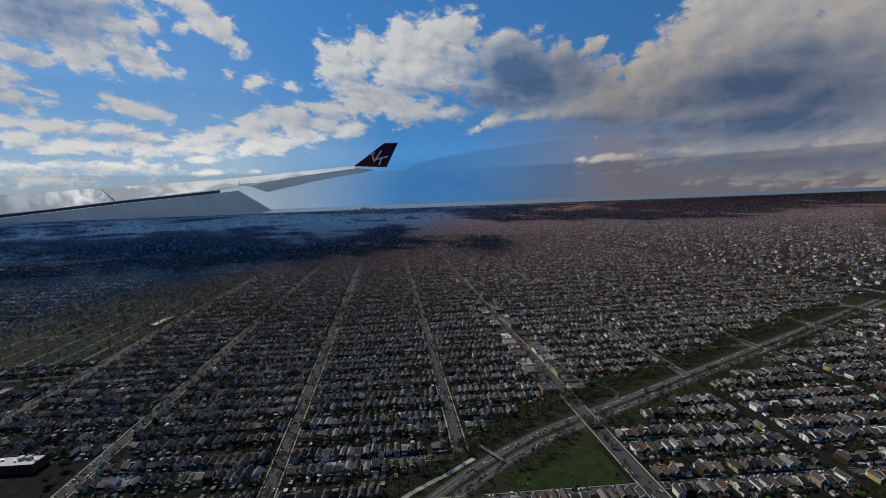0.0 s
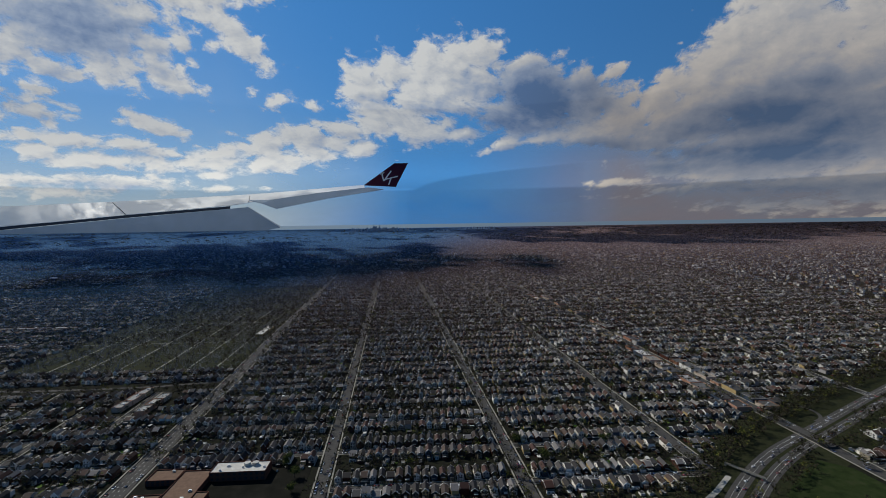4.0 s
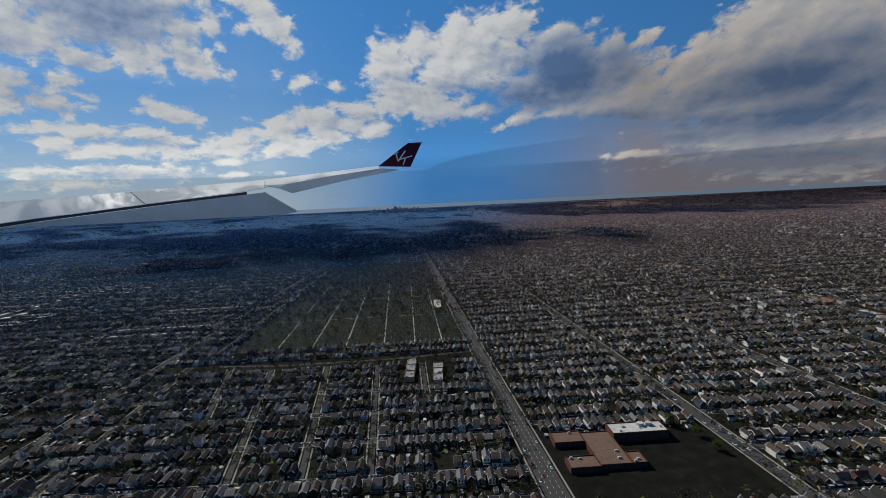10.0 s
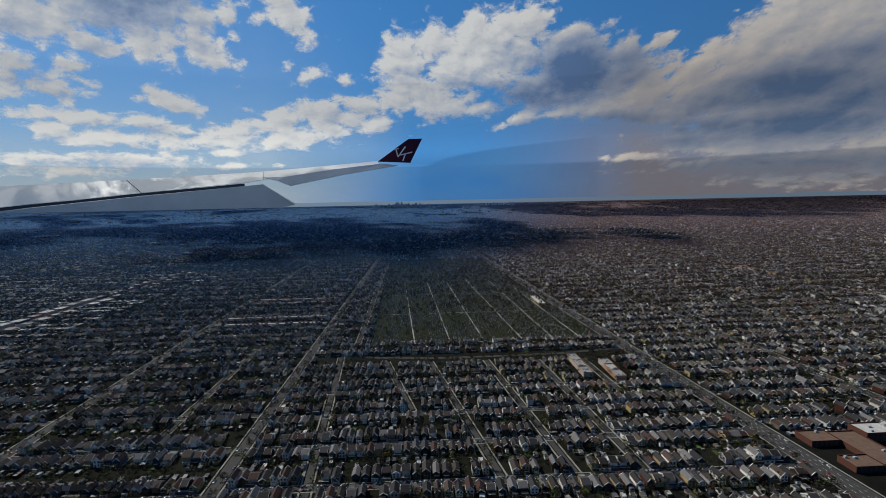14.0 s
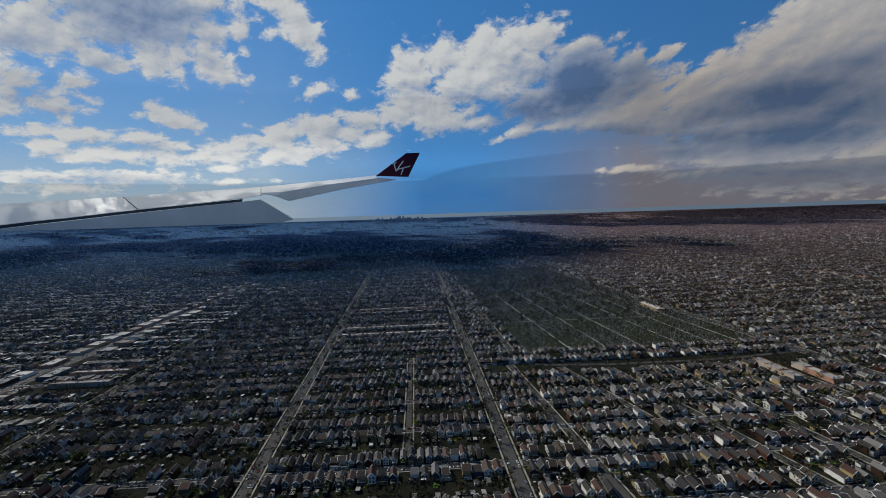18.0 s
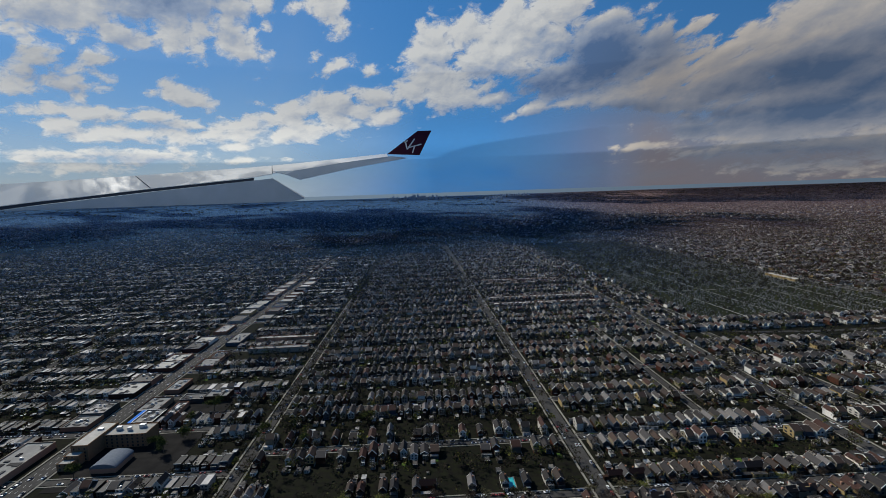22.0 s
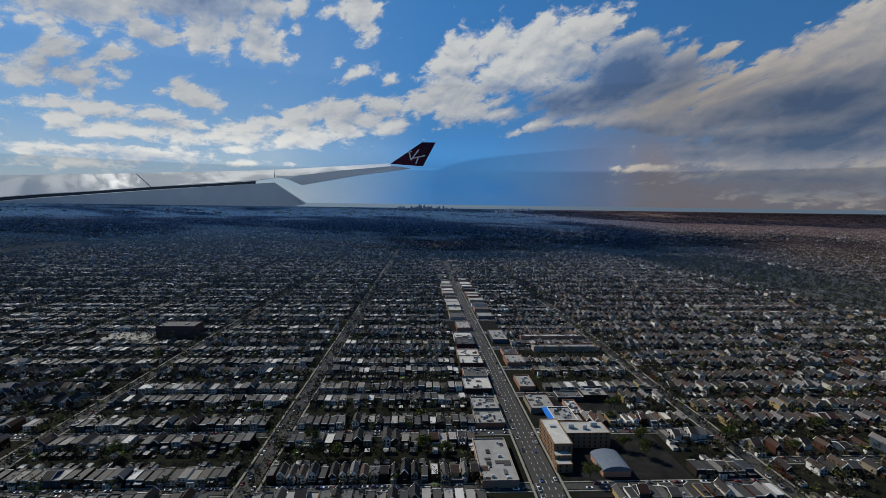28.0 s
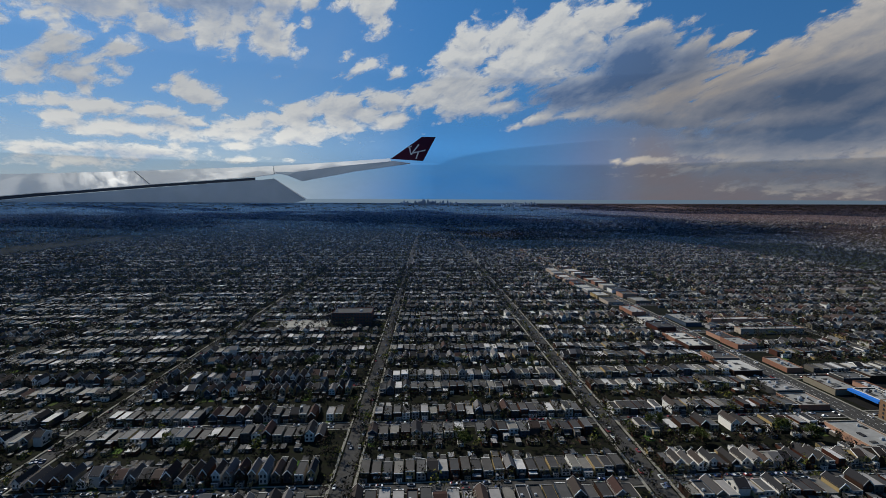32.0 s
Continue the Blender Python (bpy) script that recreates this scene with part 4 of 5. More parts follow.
scatter("parked_cars", (car_v, car_f), [0] * 6 + [1] * 5 + [0], [m_car, m_glass], np.c_[rest[:, :2], np.full(len(rest), 0.036)], np.ones((len(rest), 3)), rest[:, 2], "cars parked and driving along the streets", "cars")


def make_car():
    car = thing("car", "small car on the asphalt street", "car", group="cars on the near streets")
    v = [(-0.3, -0.11, 0.035), (0.3, -0.11, 0.035), (0.3, 0.11, 0.035), (-0.3, 0.11, 0.035), (-0.3, -0.12, 0.10), (0.3, -0.12, 0.09), (0.3, 0.12, 0.09), (-0.3, 0.12, 0.10), (-0.12, -0.09, 0.185), (0.05, -0.09, 0.185), (0.05, 0.09, 0.185), (-0.12, 0.09, 0.185)]
    part("body", mesh_from("body", v[:8] + [(x * 1.0, y, z) for x, y, z in v[8:]], [(0, 3, 2, 1), (0, 1, 5, 4), (1, 2, 6, 5), (2, 3, 7, 6), (3, 0, 4, 7), (4, 5, 6, 7), (8, 9, 10, 11)], [m_car_one]), car)
    cab = [(-0.2, -0.105, 0.10), (0.13, -0.105, 0.095), (0.13, 0.105, 0.095), (-0.2, 0.105, 0.10), (-0.12, -0.088, 0.182), (0.05, -0.088, 0.182), (0.05, 0.088, 0.182), (-0.12, 0.088, 0.182)]
    part("windows", mesh_from("windows", cab, [(0, 1, 5, 4), (1, 2, 6, 5), (2, 3, 7, 6), (3, 0, 4, 7)], [m_glass]), car, "dark window band")
    wv, wf = [], []
    for k in range(8):
        t = math.pi / 4 * k
        wv += [(0.045 * math.cos(t), -0.015, 0.045 + 0.045 * math.sin(t)), (0.045 * math.cos(t), 0.015, 0.045 + 0.045 * math.sin(t))]
    wf = [(2 * k, 2 * k + 1, (2 * k + 3) % 16, (2 * k + 2) % 16) for k in range(8)] + [tuple(range(0, 16, 2)), tuple(range(15, 0, -2))]
    wheel = mesh_from("wheel", wv, wf, [m_bark])
    for sx in (-0.19, 0.19):
        for sy in (-0.115, 0.115):
            part("wheel", wheel, car, at=(sx, sy, 0))
    return car


first = None
for x, y, t in cars[rank[:180]]:
    m = pose(x, y, 0.037, 0, 0, math.degrees(t))
    if first is None:
        first = make_car()
        first.matrix_basis = m
    else:
        copy_thing(first, m)

# ---------------------------------------------------------------- the farther city
def wedge(n, y0, y1, power):
    y = y0 + (y1 - y0) * rng.random(n) ** power
    half = 0.98 * y
    x = -140 + rng.uniform(-1, 1, n) * (half + 150)
    return x, y


def rows_of(y, step):
    return np.round(y / step) * step + rng.normal(0, 0.35, len(y))


for name, count, y0, y1, s, h, label in (("far_houses", 26000, 400, 900, 1.35, 1.35, "endless rows of small houses"), ("distant_houses", 16000, 880, 1900, 2.4, 2.0, "hazy distant rows of houses")):
    x, y = wedge(count, y0, y1, 0.85)
    y = rows_of(y, 5.4)
    tmpl, idx = unit(0)
    k = rng.uniform(0.8, 1.3, count)
    scatter(name, tmpl, idx, [m_wall, m_roof, m_glass, m_trim], np.stack([x, y, 0 * x], -1), np.stack([s * 0.9 * k, s * 1.3 * k, h * k], -1), np.where(rng.random(count) < 0.8, 0, math.pi / 2), label, "houses")
x, y = rng.uniform(-760, 560, 30000), rng.uniform(90, 405, 30000)
keep = ((x < -470) | (x > avenue_x("avenue_22", y) + 3)) & (np.abs(x + 140) < 330 + y) & ~in_parkway(x, y)
x, y = x[keep], rows_of(y[keep], 5.3)
tmpl, idx = unit(0)
k = rng.uniform(0.8, 1.2, len(x))
scatter("outer_houses", tmpl, idx, [m_wall, m_roof, m_glass, m_trim], np.stack([x, y, 0 * x], -1), np.stack([0.9 * k, 1.7 * k, 1.3 * k], -1), np.where(rng.random(len(x)) < 0.8, 0, math.pi / 2), "rows of small houses at the edge of the district", "houses")
x, y = rng.uniform(-760, 560, 24000), rng.uniform(90, 405, 24000)
keep = ((x < -455) | (x > avenue_x("avenue_22", y))) & (np.abs(x + 140) < 330 + y)
x, y = x[keep], y[keep]
r = rng.uniform(0.45, 0.9, len(x))
scatter("outer_trees", crown_template(20, 333, 0.3), [0] * 20, [m_leaf], np.stack([x, y, r], -1), np.stack([r, r, r], -1), rng.uniform(0, 6.28, len(x)), "bare trees at the edge of the district", "trees")
# besides white roofs, the brightest tones paint in sun glints far off
m_pale = material("pale flat roofs and painted sun glints", [(0.62, 0.61, 0.58), (0.40, 0.39, 0.37), (0.14, 0.135, 0.13), (0.72, 0.71, 0.68), (0.24, 0.235, 0.22)], 0.7, "island", 0.2, 2)
for name, count, y0, y1, s, hh in (("far_blocks", 2600, 330, 1300, 3.0, 1.2), ("distant_blocks", 2600, 1200, 4500, 10.0, 3.0)):
    x, y = wedge(count, y0, y1, 0.9)
    tmpl, idx = unit(1)
    k = rng.uniform(0.6, 1.6, count)
    scatter(name, tmpl, idx, [m_wall, m_pale, m_glass, m_trim], np.stack([x, y, 0 * x], -1), np.stack([s * k, s * 0.6 * k, hh * rng.uniform(0.6, 1.5, count)], -1), np.zeros(count), "far flat-roofed blocks with pale roofs", "buildings")
for name, count, y0, y1, r0, tris in (("far_trees", 20000, 300, 1000, 0.95, 12), ("distant_woods", 16000, 950, 4200, 4.0, 10)):
    x, y = wedge(count, y0, y1, 0.8)
    r = r0 * rng.uniform(0.6, 1.3, count)
    scatter(name, crown_template(tris, 200 + tris, 0.34), [0] * tris, [m_leaf], np.stack([x, y, r * 0.75], -1), np.stack([r * 1.3, r * 1.3, r * 0.8], -1), rng.uniform(0, 6.28, count), "bare woods and street trees in the distance", "trees")


# ---------------------------------------------------------------- skyline
def tower(x, y, w, h, seed):
    g = np.random.default_rng(seed)
    t = thing("tower", "high-rise tower on the horizon, tinted grey-blue for haze", "tower", (x, y, 0), group="skyline towers")
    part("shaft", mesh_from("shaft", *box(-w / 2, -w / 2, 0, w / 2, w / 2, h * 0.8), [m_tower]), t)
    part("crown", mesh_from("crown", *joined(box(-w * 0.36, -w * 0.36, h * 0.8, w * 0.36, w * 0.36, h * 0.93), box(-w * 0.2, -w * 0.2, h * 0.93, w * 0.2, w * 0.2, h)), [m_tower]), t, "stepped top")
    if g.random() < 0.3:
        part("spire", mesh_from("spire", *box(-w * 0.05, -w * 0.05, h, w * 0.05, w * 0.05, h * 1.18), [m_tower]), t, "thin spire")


for cx, cy, spread, hmax, count in ((-228, 2430, 75, 52, 34), (-120, 2400, 60, 36, 16), (60, 1750, 45, 20, 14), (-330, 2380, 40, 38, 10), (330, 2900, 120, 30, 14)):
    for i in range(count):
        q = rng.normal(0, 0.5)
        tower(cx + q * spread, cy + rng.uniform(-60, 60), rng.uniform(5, 10), 0.62 * hmax * (0.45 + 0.55 * rng.random() ** 2) * math.exp(-q * q * 0.6) + 6, i)

# ---------------------------------------------------------------- cloud layer
# clouds, and cores whose shade is put into the colour: azimuth, elevation, half width, half height and tilt in degrees,
# and fullness, as seen from the middle of the way
CLOUDS_W = [(-30.1, 18.9, 7.4, 3.5, 0, 1.25), (-36.0, 16.3, 4.1, 1.8, -8, 1.1), (-38.0, 15.7, 2.5, 1.4, 0, 0.95), (-32.2, 15.2, 3.3, 1.3, -5, 0.95), (-27.5, 15.5, 3.1, 1.8, 0, 0.95), (-23.7, 18.5, 2.5, 2.1, 0, 1), (-33.5, 13.2, 1.7, 1.1, 8, 0.8), (-27.1, 21.5, 7.9, 2.9, 0, 1.1), (-22.3, 15.4, 3.5, 1.6, -22, 1.05), (-20.4, 19.1, 1.2, 2.0, 15, 0.85), (-19.9, 17.5, 0.9, 1.2, 0, 0.7), (-15.0, 20.4, 4.7, 1.7, -42, 1.1), (-12.3, 18.1, 1.5, 0.9, -20, 0.9), (-17.5, 19.0, 0.8, 0.8, 0, 0.7), (-17.3, 16.9, 0.6, 0.3, 0, 0.55), (-14.5, 14.4, 0.8, 0.7, -20, 0.75), (-12.2, 13.7, 1.9, 1.0, 15, 0.9), (-8.2, 13.4, 1.6, 0.8, -25, 0.8), (-37.7, 12.8, 1.7, 1.2, -15, 0.9), (-38.0, 11.4, 1.9, 0.9, -10, 0.75), (-36.4, 10.5, 2.4, 0.6, -14, 0.85), (-34.2, 9.6, 0.9, 0.6, -25, 0.75), (-32.7, 11.4, 1.7, 0.6, -17, 0.85), (-28.6, 10.6, 0.9, 0.6, 0, 0.75), (-25.5, 10.3, 2.5, 1.0, -15, 0.95), (-18.4, 10.0, 0.9, 0.4, -12, 0.62), (-35.6, 7.2, 1.9, 0.9, -10, 0.82), (-33.7, 6.1, 2.7, 0.7, 0, 0.72), (-28.4, 8.4, 3.1, 0.6, 3, 0.82), (-30.2, 6.7, 3.3, 0.7, 0, 0.85), (-25.4, 7.6, 2.5, 0.7, -6, 0.74), (-23.3, 6.7, 2.2, 0.7, 0, 0.76), (-21.1, 7.7, 2.3, 0.6, 6, 0.72), (-17.6, 8.5, 2.4, 0.7, 4, 0.74), (-21.2, 5.5, 2.3, 0.6, 0, 0.66), (-14.5, 9.4, 3.2, 0.9, 0, 0.85), (-15.6, 6.8, 2.6, 1.1, 0, 0.9), (-13.4, 7.6, 2.5, 1.2, 0, 0.78), (-10.8, 10.1, 2.8, 1.6, 8, 0.98), (-10.0, 8.3, 2.6, 1.4, 0, 0.85), (-6.7, 10.7, 3.8, 1.2, 0, 0.98), (-5.2, 8.8, 2.2, 1.0, 5, 0.92), (-8.3, 9.3, 3.2, 1.2, 0, 0.85), (-29.1, 4.9, 7.6, 0.8, 0, 0.52), (-34.4, 3.5, 5.4, 0.9, 0, 0.6), (-22.9, 4.2, 6.7, 0.6, 0, 0.5), (-24.3, 24.7, 11.0, 2.4, 0, 1.1), (-12.5, 25.5, 3.8, 1.9, -30, 0.9)]
CLOUDS_E = [(-2.0, 15.5, 2.9, 3.0, 0, 1.1), (1.9, 17.3, 3.2, 2.0, 8, 1.05), (-0.5, 12.2, 4.1, 2.6, 0, 1.1), (-3.6, 12.9, 2.2, 2.0, 0, 0.85), (7.4, 17.6, 4.7, 2.8, 15, 1.2), (11.8, 18.7, 3.3, 1.8, 28, 1.05), (14.3, 19.4, 1.6, 0.6, 30, 0.8), (5.4, 14.7, 5.8, 2.6, 8, 1.2), (10.5, 15.6, 4.5, 2.6, 0, 1.2), (2.7, 10.9, 4.0, 1.8, 0, 1.05), (16.9, 17.1, 3.7, 1.1, 10, 1.05), (15.1, 15.6, 2.8, 1.9, 0, 1.05), (17.8, 13.8, 4.5, 3.5, 0, 1.15), (22.4, 14.9, 2.6, 1.8, -10, 1.0), (14.7, 12.0, 5.6, 2.6, 0, 1.05), (21.8, 12.8, 4.0, 2.8, 0, 1.15), (24.8, 15.3, 2.2, 0.8, 22, 0.95), (26.4, 16.0, 1.2, 0.7, 10, 0.7), (27.8, 17.4, 0.9, 0.5, 35, 0.62), (24.5, 12.5, 2.7, 2.7, 0, 1.1), (7.2, 10.2, 3.1, 0.9, 3, 1.0), (11.9, 9.2, 2.8, 0.9, 16, 1.0), (16.8, 9.8, 3.4, 0.9, 5, 1.05), (20.7, 9.8, 3.2, 1.7, 0, 1.15), (24.6, 10.5, 3.3, 2.4, 20, 1.15), (29.7, 12.8, 4.2, 1.6, 24, 1.15), (34.4, 14.6, 2.7, 2.2, 30, 1.25), (31.2, 10.5, 5.8, 2.5, 10, 1.3), (37.3, 15.8, 3.8, 2.6, 28, 1.3), (36.6, 11.7, 5.5, 3.2, 0, 1.4), (41.2, 14.0, 4.5, 4.5, 0, 1.4), (41.1, 18.4, 4.5, 3.5, 20, 1.25), (39.1, 7.8, 7.2, 3.6, 0, 1.35), (28.7, 8.7, 5.6, 1.7, 0, 1.15), (35.8, 5.7, 9.5, 2.7, 0, 1.15), (32.5, 17.3, 0.6, 0.3, 0, 0.6), (23.5, 4.4, 3.9, 0.7, 3, 0.72), (27.8, 3.6, 3.6, 0.8, 8, 0.78), (24.6, 2.9, 4.4, 0.5, 3, 0.66), (32.7, 4.4, 3.7, 0.8, 0, 0.9), (39.2, 3.4, 4.8, 1.2, 0, 1.0), (38.0, 1.4, 8.2, 1.0, 0, 0.75), (46.1, 10.3, 5.1, 7.3, 0, 1.3), (47.6, 2.2, 4.8, 3.6, 0, 1.0)]
SHADED_CORES = [(-29.6, 19.2, 5.5, 2.2, 0, 0.55), (-38.0, 15.6, 2.0, 0.7, 0, 0.35), (-31.6, 14.9, 1.9, 0.7, 0, 0.3), (-23.3, 15.9, 1.4, 0.6, -20, 0.3), (-36.8, 11.2, 1.3, 0.6, 0, 0.3), (-35.2, 10.4, 1.6, 0.4, -12, 0.22), (-31.1, 4.3, 4.4, 0.6, 0, 0.3), (-28.0, 7.3, 2.6, 0.5, 0, 0.25), (-8.3, 9.9, 3.9, 0.6, 0, 0.18), (10.5, 15.6, 1.7, 1.0, 0, 0.35), (17.2, 13.6, 3.7, 2.6, 0, 0.95), (12.3, 11.3, 5.0, 1.4, 0, 0.75), (-0.5, 13.7, 2.0, 0.9, 0, 0.22), (4.7, 13.3, 3.3, 0.7, 0, 0.25), (21.8, 13.9, 2.8, 1.7, 0, 0.55), (22.4, 12.2, 2.0, 0.7, 0, 0.4), (20.6, 8.0, 6.4, 0.9, 0, 0.6), (15.3, 8.1, 6.1, 0.8, 0, 0.6), (3.3, 9.2, 5.3, 0.6, 0, 0.4), (32.6, 9.3, 5.6, 1.1, 4, 0.5), (37.4, 9.8, 5.0, 1.6, 2, 0.75), (37.9, 6.5, 7.0, 1.4, 0, 0.7), (31.2, 6.7, 6.3, 1.0, 0, 0.65), (41.3, 11.7, 4.1, 1.1, 0, 0.45), (35.9, 2.6, 11.3, 1.1, 0, 0.55), (42.1, 8.3, 4.4, 2.4, 0, 0.6), (27.8, 5.7, 5.7, 0.8, 0, 0.6)]
# two western ones near 24 degrees: out of view, added to shade the city
CLOUDS_LOW_OR_UNSEEN = [(-25, 6.6, 13, 1.1, 0, 0.84), (-31, 4.6, 11, 1.0, 0, 0.8), (-18, 8.0, 9, 0.9, 4, 0.84), (-37, 10.8, 5, 1.4, 0, 0.9), (-33, 8.4, 7, 0.9, 0, 0.86), (-44, 17, 6, 4, 0, 1), (-48, 9, 6, 3, 0, 1), (-60, 20, 12, 5, 0, 1), (-33, 24.5, 6, 1.6, 0, 1), (-18, 23.5, 5, 1.5, 0, 1), (50, 12, 9, 9, 0, 1.3), (64, 18, 12, 8, 0, 1.1), (46, 24, 9, 5, 0, 1.2), (47, 4, 9, 4, 0, 1.1)]
MID = Vector((-110, 10.6, 32.3))
BASE = 350.0

az = np.radians(np.linspace(-75, 75, 376))
el = np.radians(np.concatenate([np.linspace(0.1, 24, 200), np.linspace(24.5, 34, 20)]))
A, E = np.meshgrid(az, el)
AD, ED = np.degrees(A), np.degrees(E)
D = np.maximum(BASE / np.tan(E), 4850 / (1 + (ED / 11.5) ** 6))
D = np.minimum(D, 4850 - 190 * np.clip(AD / 20, 0, 1)) / np.maximum(np.cos(A), 0.62) ** np.clip((9 - ED) / 5, 0, 1)
V = np.stack([MID.x + D * np.sin(A), MID.y + D * np.cos(A), MID.z + D * np.tan(E)], -1)


def blobs(rows, da=0.0, de=0.0, hard=0.9):
    """The fullest of a list of tilted blobs at every place of the layer, looked up a little aside."""
    out = np.zeros_like(A)
    for a, e, ra, re, tilt, full in rows:
        c, s_ = math.cos(radians(tilt)), math.sin(radians(tilt))
        u, w = AD + da - a, ED + de - e
        out = np.maximum(out, full * np.exp(-hard * (((u * c + w * s_) / (ra * 1.12)) ** 2 + ((w * c - u * s_) / (re * 1.15)) ** 2)))
    return out


ALL_CLOUDS = [(*c[:5], c[5] + (0.2 if c[0] < -2 and c[1] < 10.5 else 0.0)) for c in CLOUDS_W + CLOUDS_E] + CLOUDS_LOW_OR_UNSEEN
cover, cover_sun = blobs(ALL_CLOUDS), blobs(ALL_CLOUDS, -0.55, 0.6)
depth = blobs(SHADED_CORES, hard=0.7)
# brown pane reflection tinted into the east, a rain-blue veil under the middle clouds, and a pale sunlit veil in the
# west
dust = np.clip((AD - 6) / 18, 0, 1) ** 1.3 * np.clip((27 - ED) / 16, 0, 1)
pale = np.clip((-1 - AD) / 16, 0, 1)
veil = 0.8 * np.exp(-((AD - 7) / 17) ** 4) * np.exp(-((ED - 3) / 7.5) ** 4) * (1 - 0.5 * pale) + 0.35 * np.exp(-(ED / 2.5) ** 2) + 0.7 * np.clip((AD - 14) / 10, 0, 1) * np.exp(-(ED / 9) ** 4)
veil = np.clip(veil + pale * (0.3 * np.exp(-(ED / 18) ** 2) + 0.35 * np.exp(-(ED / 6.5) ** 2)), 0, 0.92)
nr, nc = A.shape
idx = np.arange(nr * nc).reshape(nr, nc)
quads = np.stack([idx[:-1, :-1], idx[:-1, 1:], idx[1:, 1:], idx[1:, :-1]], -1).reshape(-1, 4)
m_cloud = bpy.data.materials.new("cloud")
m_cloud.use_nodes = True
cn, cl = m_cloud.node_tree.nodes, m_cloud.node_tree.links
cn.clear()


def node(kind, **values):
    nd = cn.new(kind)
    for k_, v_ in values.items():
        nd.inputs[k_].default_value = v_
    return nd


def op(kind, a, b, c=None):
    nd = cn.new("ShaderNodeMath")
    nd.operation = kind
    for i, val in enumerate((a, b) if c is None else (a, b, c)):
        if isinstance(val, (int, float)):
            nd.inputs[i].default_value = val
        else:
            cl.new(val, nd.inputs[i])
    return nd.outputs[0]


def field(name, colour=False):
    nd = cn.new("ShaderNodeAttribute")
    nd.attribute_name = name
    return nd.outputs["Vector" if colour else "Fac"]


def density(cov, shift):
    """Cloud density: the cover, broken into billows and wisps."""
    mv = cn.new("ShaderNodeVectorMath")
    mv.operation = "ADD"
    cl.new(field("bearing", True), mv.inputs[0])
    mv.inputs[1].default_value = shift
    wisp = node("ShaderNodeTexNoise", Scale=0.42, Detail=8.0, Roughness=0.56, Distortion=0.35)
    puff = node("ShaderNodeTexVoronoi", Scale=0.5, Detail=3.5, Roughness=0.55, Lacunarity=2.3)
    puff.feature = "SMOOTH_F1"
    puff.inputs["Smoothness"].default_value = 0.5
    warp = cn.new("ShaderNodeVectorMath")
    warp.operation = "MULTIPLY_ADD"
    wob = node("ShaderNodeTexNoise", Scale=0.9, Detail=4.0)
    cl.new(mv.outputs[0], wob.inputs["Vector"])
    cl.new(wob.outputs["Color"], warp.inputs[0])
    warp.inputs[1].default_value = (2.4, 2.2, 0)
    cl.new(mv.outputs[0], warp.inputs[2])
    cl.new(mv.outputs[0], wisp.inputs["Vector"]), cl.new(warp.outputs[0], puff.inputs["Vector"])
    d_ = op("MULTIPLY_ADD", wisp.outputs["Fac"], 1.5, op("SUBTRACT", cov, 1.1))
    return op("MULTIPLY_ADD", puff.outputs["Distance"], -0.4, op("ADD", d_, 0.16))


body, body_sun = density(field("cover"), (0, 0, 0)), density(field("cover_sun"), (-0.55, 0.95, 0))
alpha = cn.new("ShaderNodeMapRange")
alpha.interpolation_type = "SMOOTHSTEP"
cl.new(body, alpha.inputs[0])
alpha.inputs[1].default_value, alpha.inputs[2].default_value = -0.2, 0.22
# self-shading put into the colour: darker at cores and away from the sun
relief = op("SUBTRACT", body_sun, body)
cloud_shade = op("ADD", op("MULTIPLY_ADD", body, 0.16, field("depth")), op("MULTIPLY_ADD", relief, op("MULTIPLY_ADD", field("dust"), -0.2, 0.5), op("MULTIPLY_ADD", field("dust"), 0.12, 0.05)))
# ramp from painted lit white to painted shaded blue-grey
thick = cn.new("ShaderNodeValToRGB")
cl.new(cloud_shade, thick.inputs[0])
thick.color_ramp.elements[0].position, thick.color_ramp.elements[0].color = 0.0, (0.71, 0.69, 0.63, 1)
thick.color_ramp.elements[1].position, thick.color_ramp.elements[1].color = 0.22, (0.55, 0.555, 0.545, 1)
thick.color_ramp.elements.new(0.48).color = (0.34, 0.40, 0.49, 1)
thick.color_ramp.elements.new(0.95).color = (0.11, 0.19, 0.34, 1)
# brown reflection of the window pane multiplied into the cloud colour
pane_mix = cn.new("ShaderNodeMix")
pane_mix.data_type, pane_mix.blend_type = "RGBA", "MULTIPLY"
cl.new(field("dust"), pane_mix.inputs[0]), cl.new(thick.outputs[0], pane_mix.inputs[6])
pane_mix.inputs[7].default_value = (0.68, 0.60, 0.54, 1)
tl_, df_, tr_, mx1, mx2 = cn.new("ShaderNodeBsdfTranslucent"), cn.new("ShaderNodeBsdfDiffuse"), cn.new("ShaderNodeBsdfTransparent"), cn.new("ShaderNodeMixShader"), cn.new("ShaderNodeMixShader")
cl.new(pane_mix.outputs[2], tl_.inputs[0]), cl.new(pane_mix.outputs[2], df_.inputs[0])
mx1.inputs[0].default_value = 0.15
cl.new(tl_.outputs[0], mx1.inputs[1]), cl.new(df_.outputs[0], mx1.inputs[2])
vl_, mx0, vc_ = cn.new("ShaderNodeBsdfTranslucent"), cn.new("ShaderNodeMixShader"), cn.new("ShaderNodeMix")
vc_.data_type = "RGBA"
cl.new(field("dust"), vc_.inputs[0])
vc_.inputs[6].default_value, vc_.inputs[7].default_value = (0.055, 0.205, 0.46, 1), (0.165, 0.15, 0.165, 1)
vw_ = cn.new("ShaderNodeMix")
vw_.data_type = "RGBA"
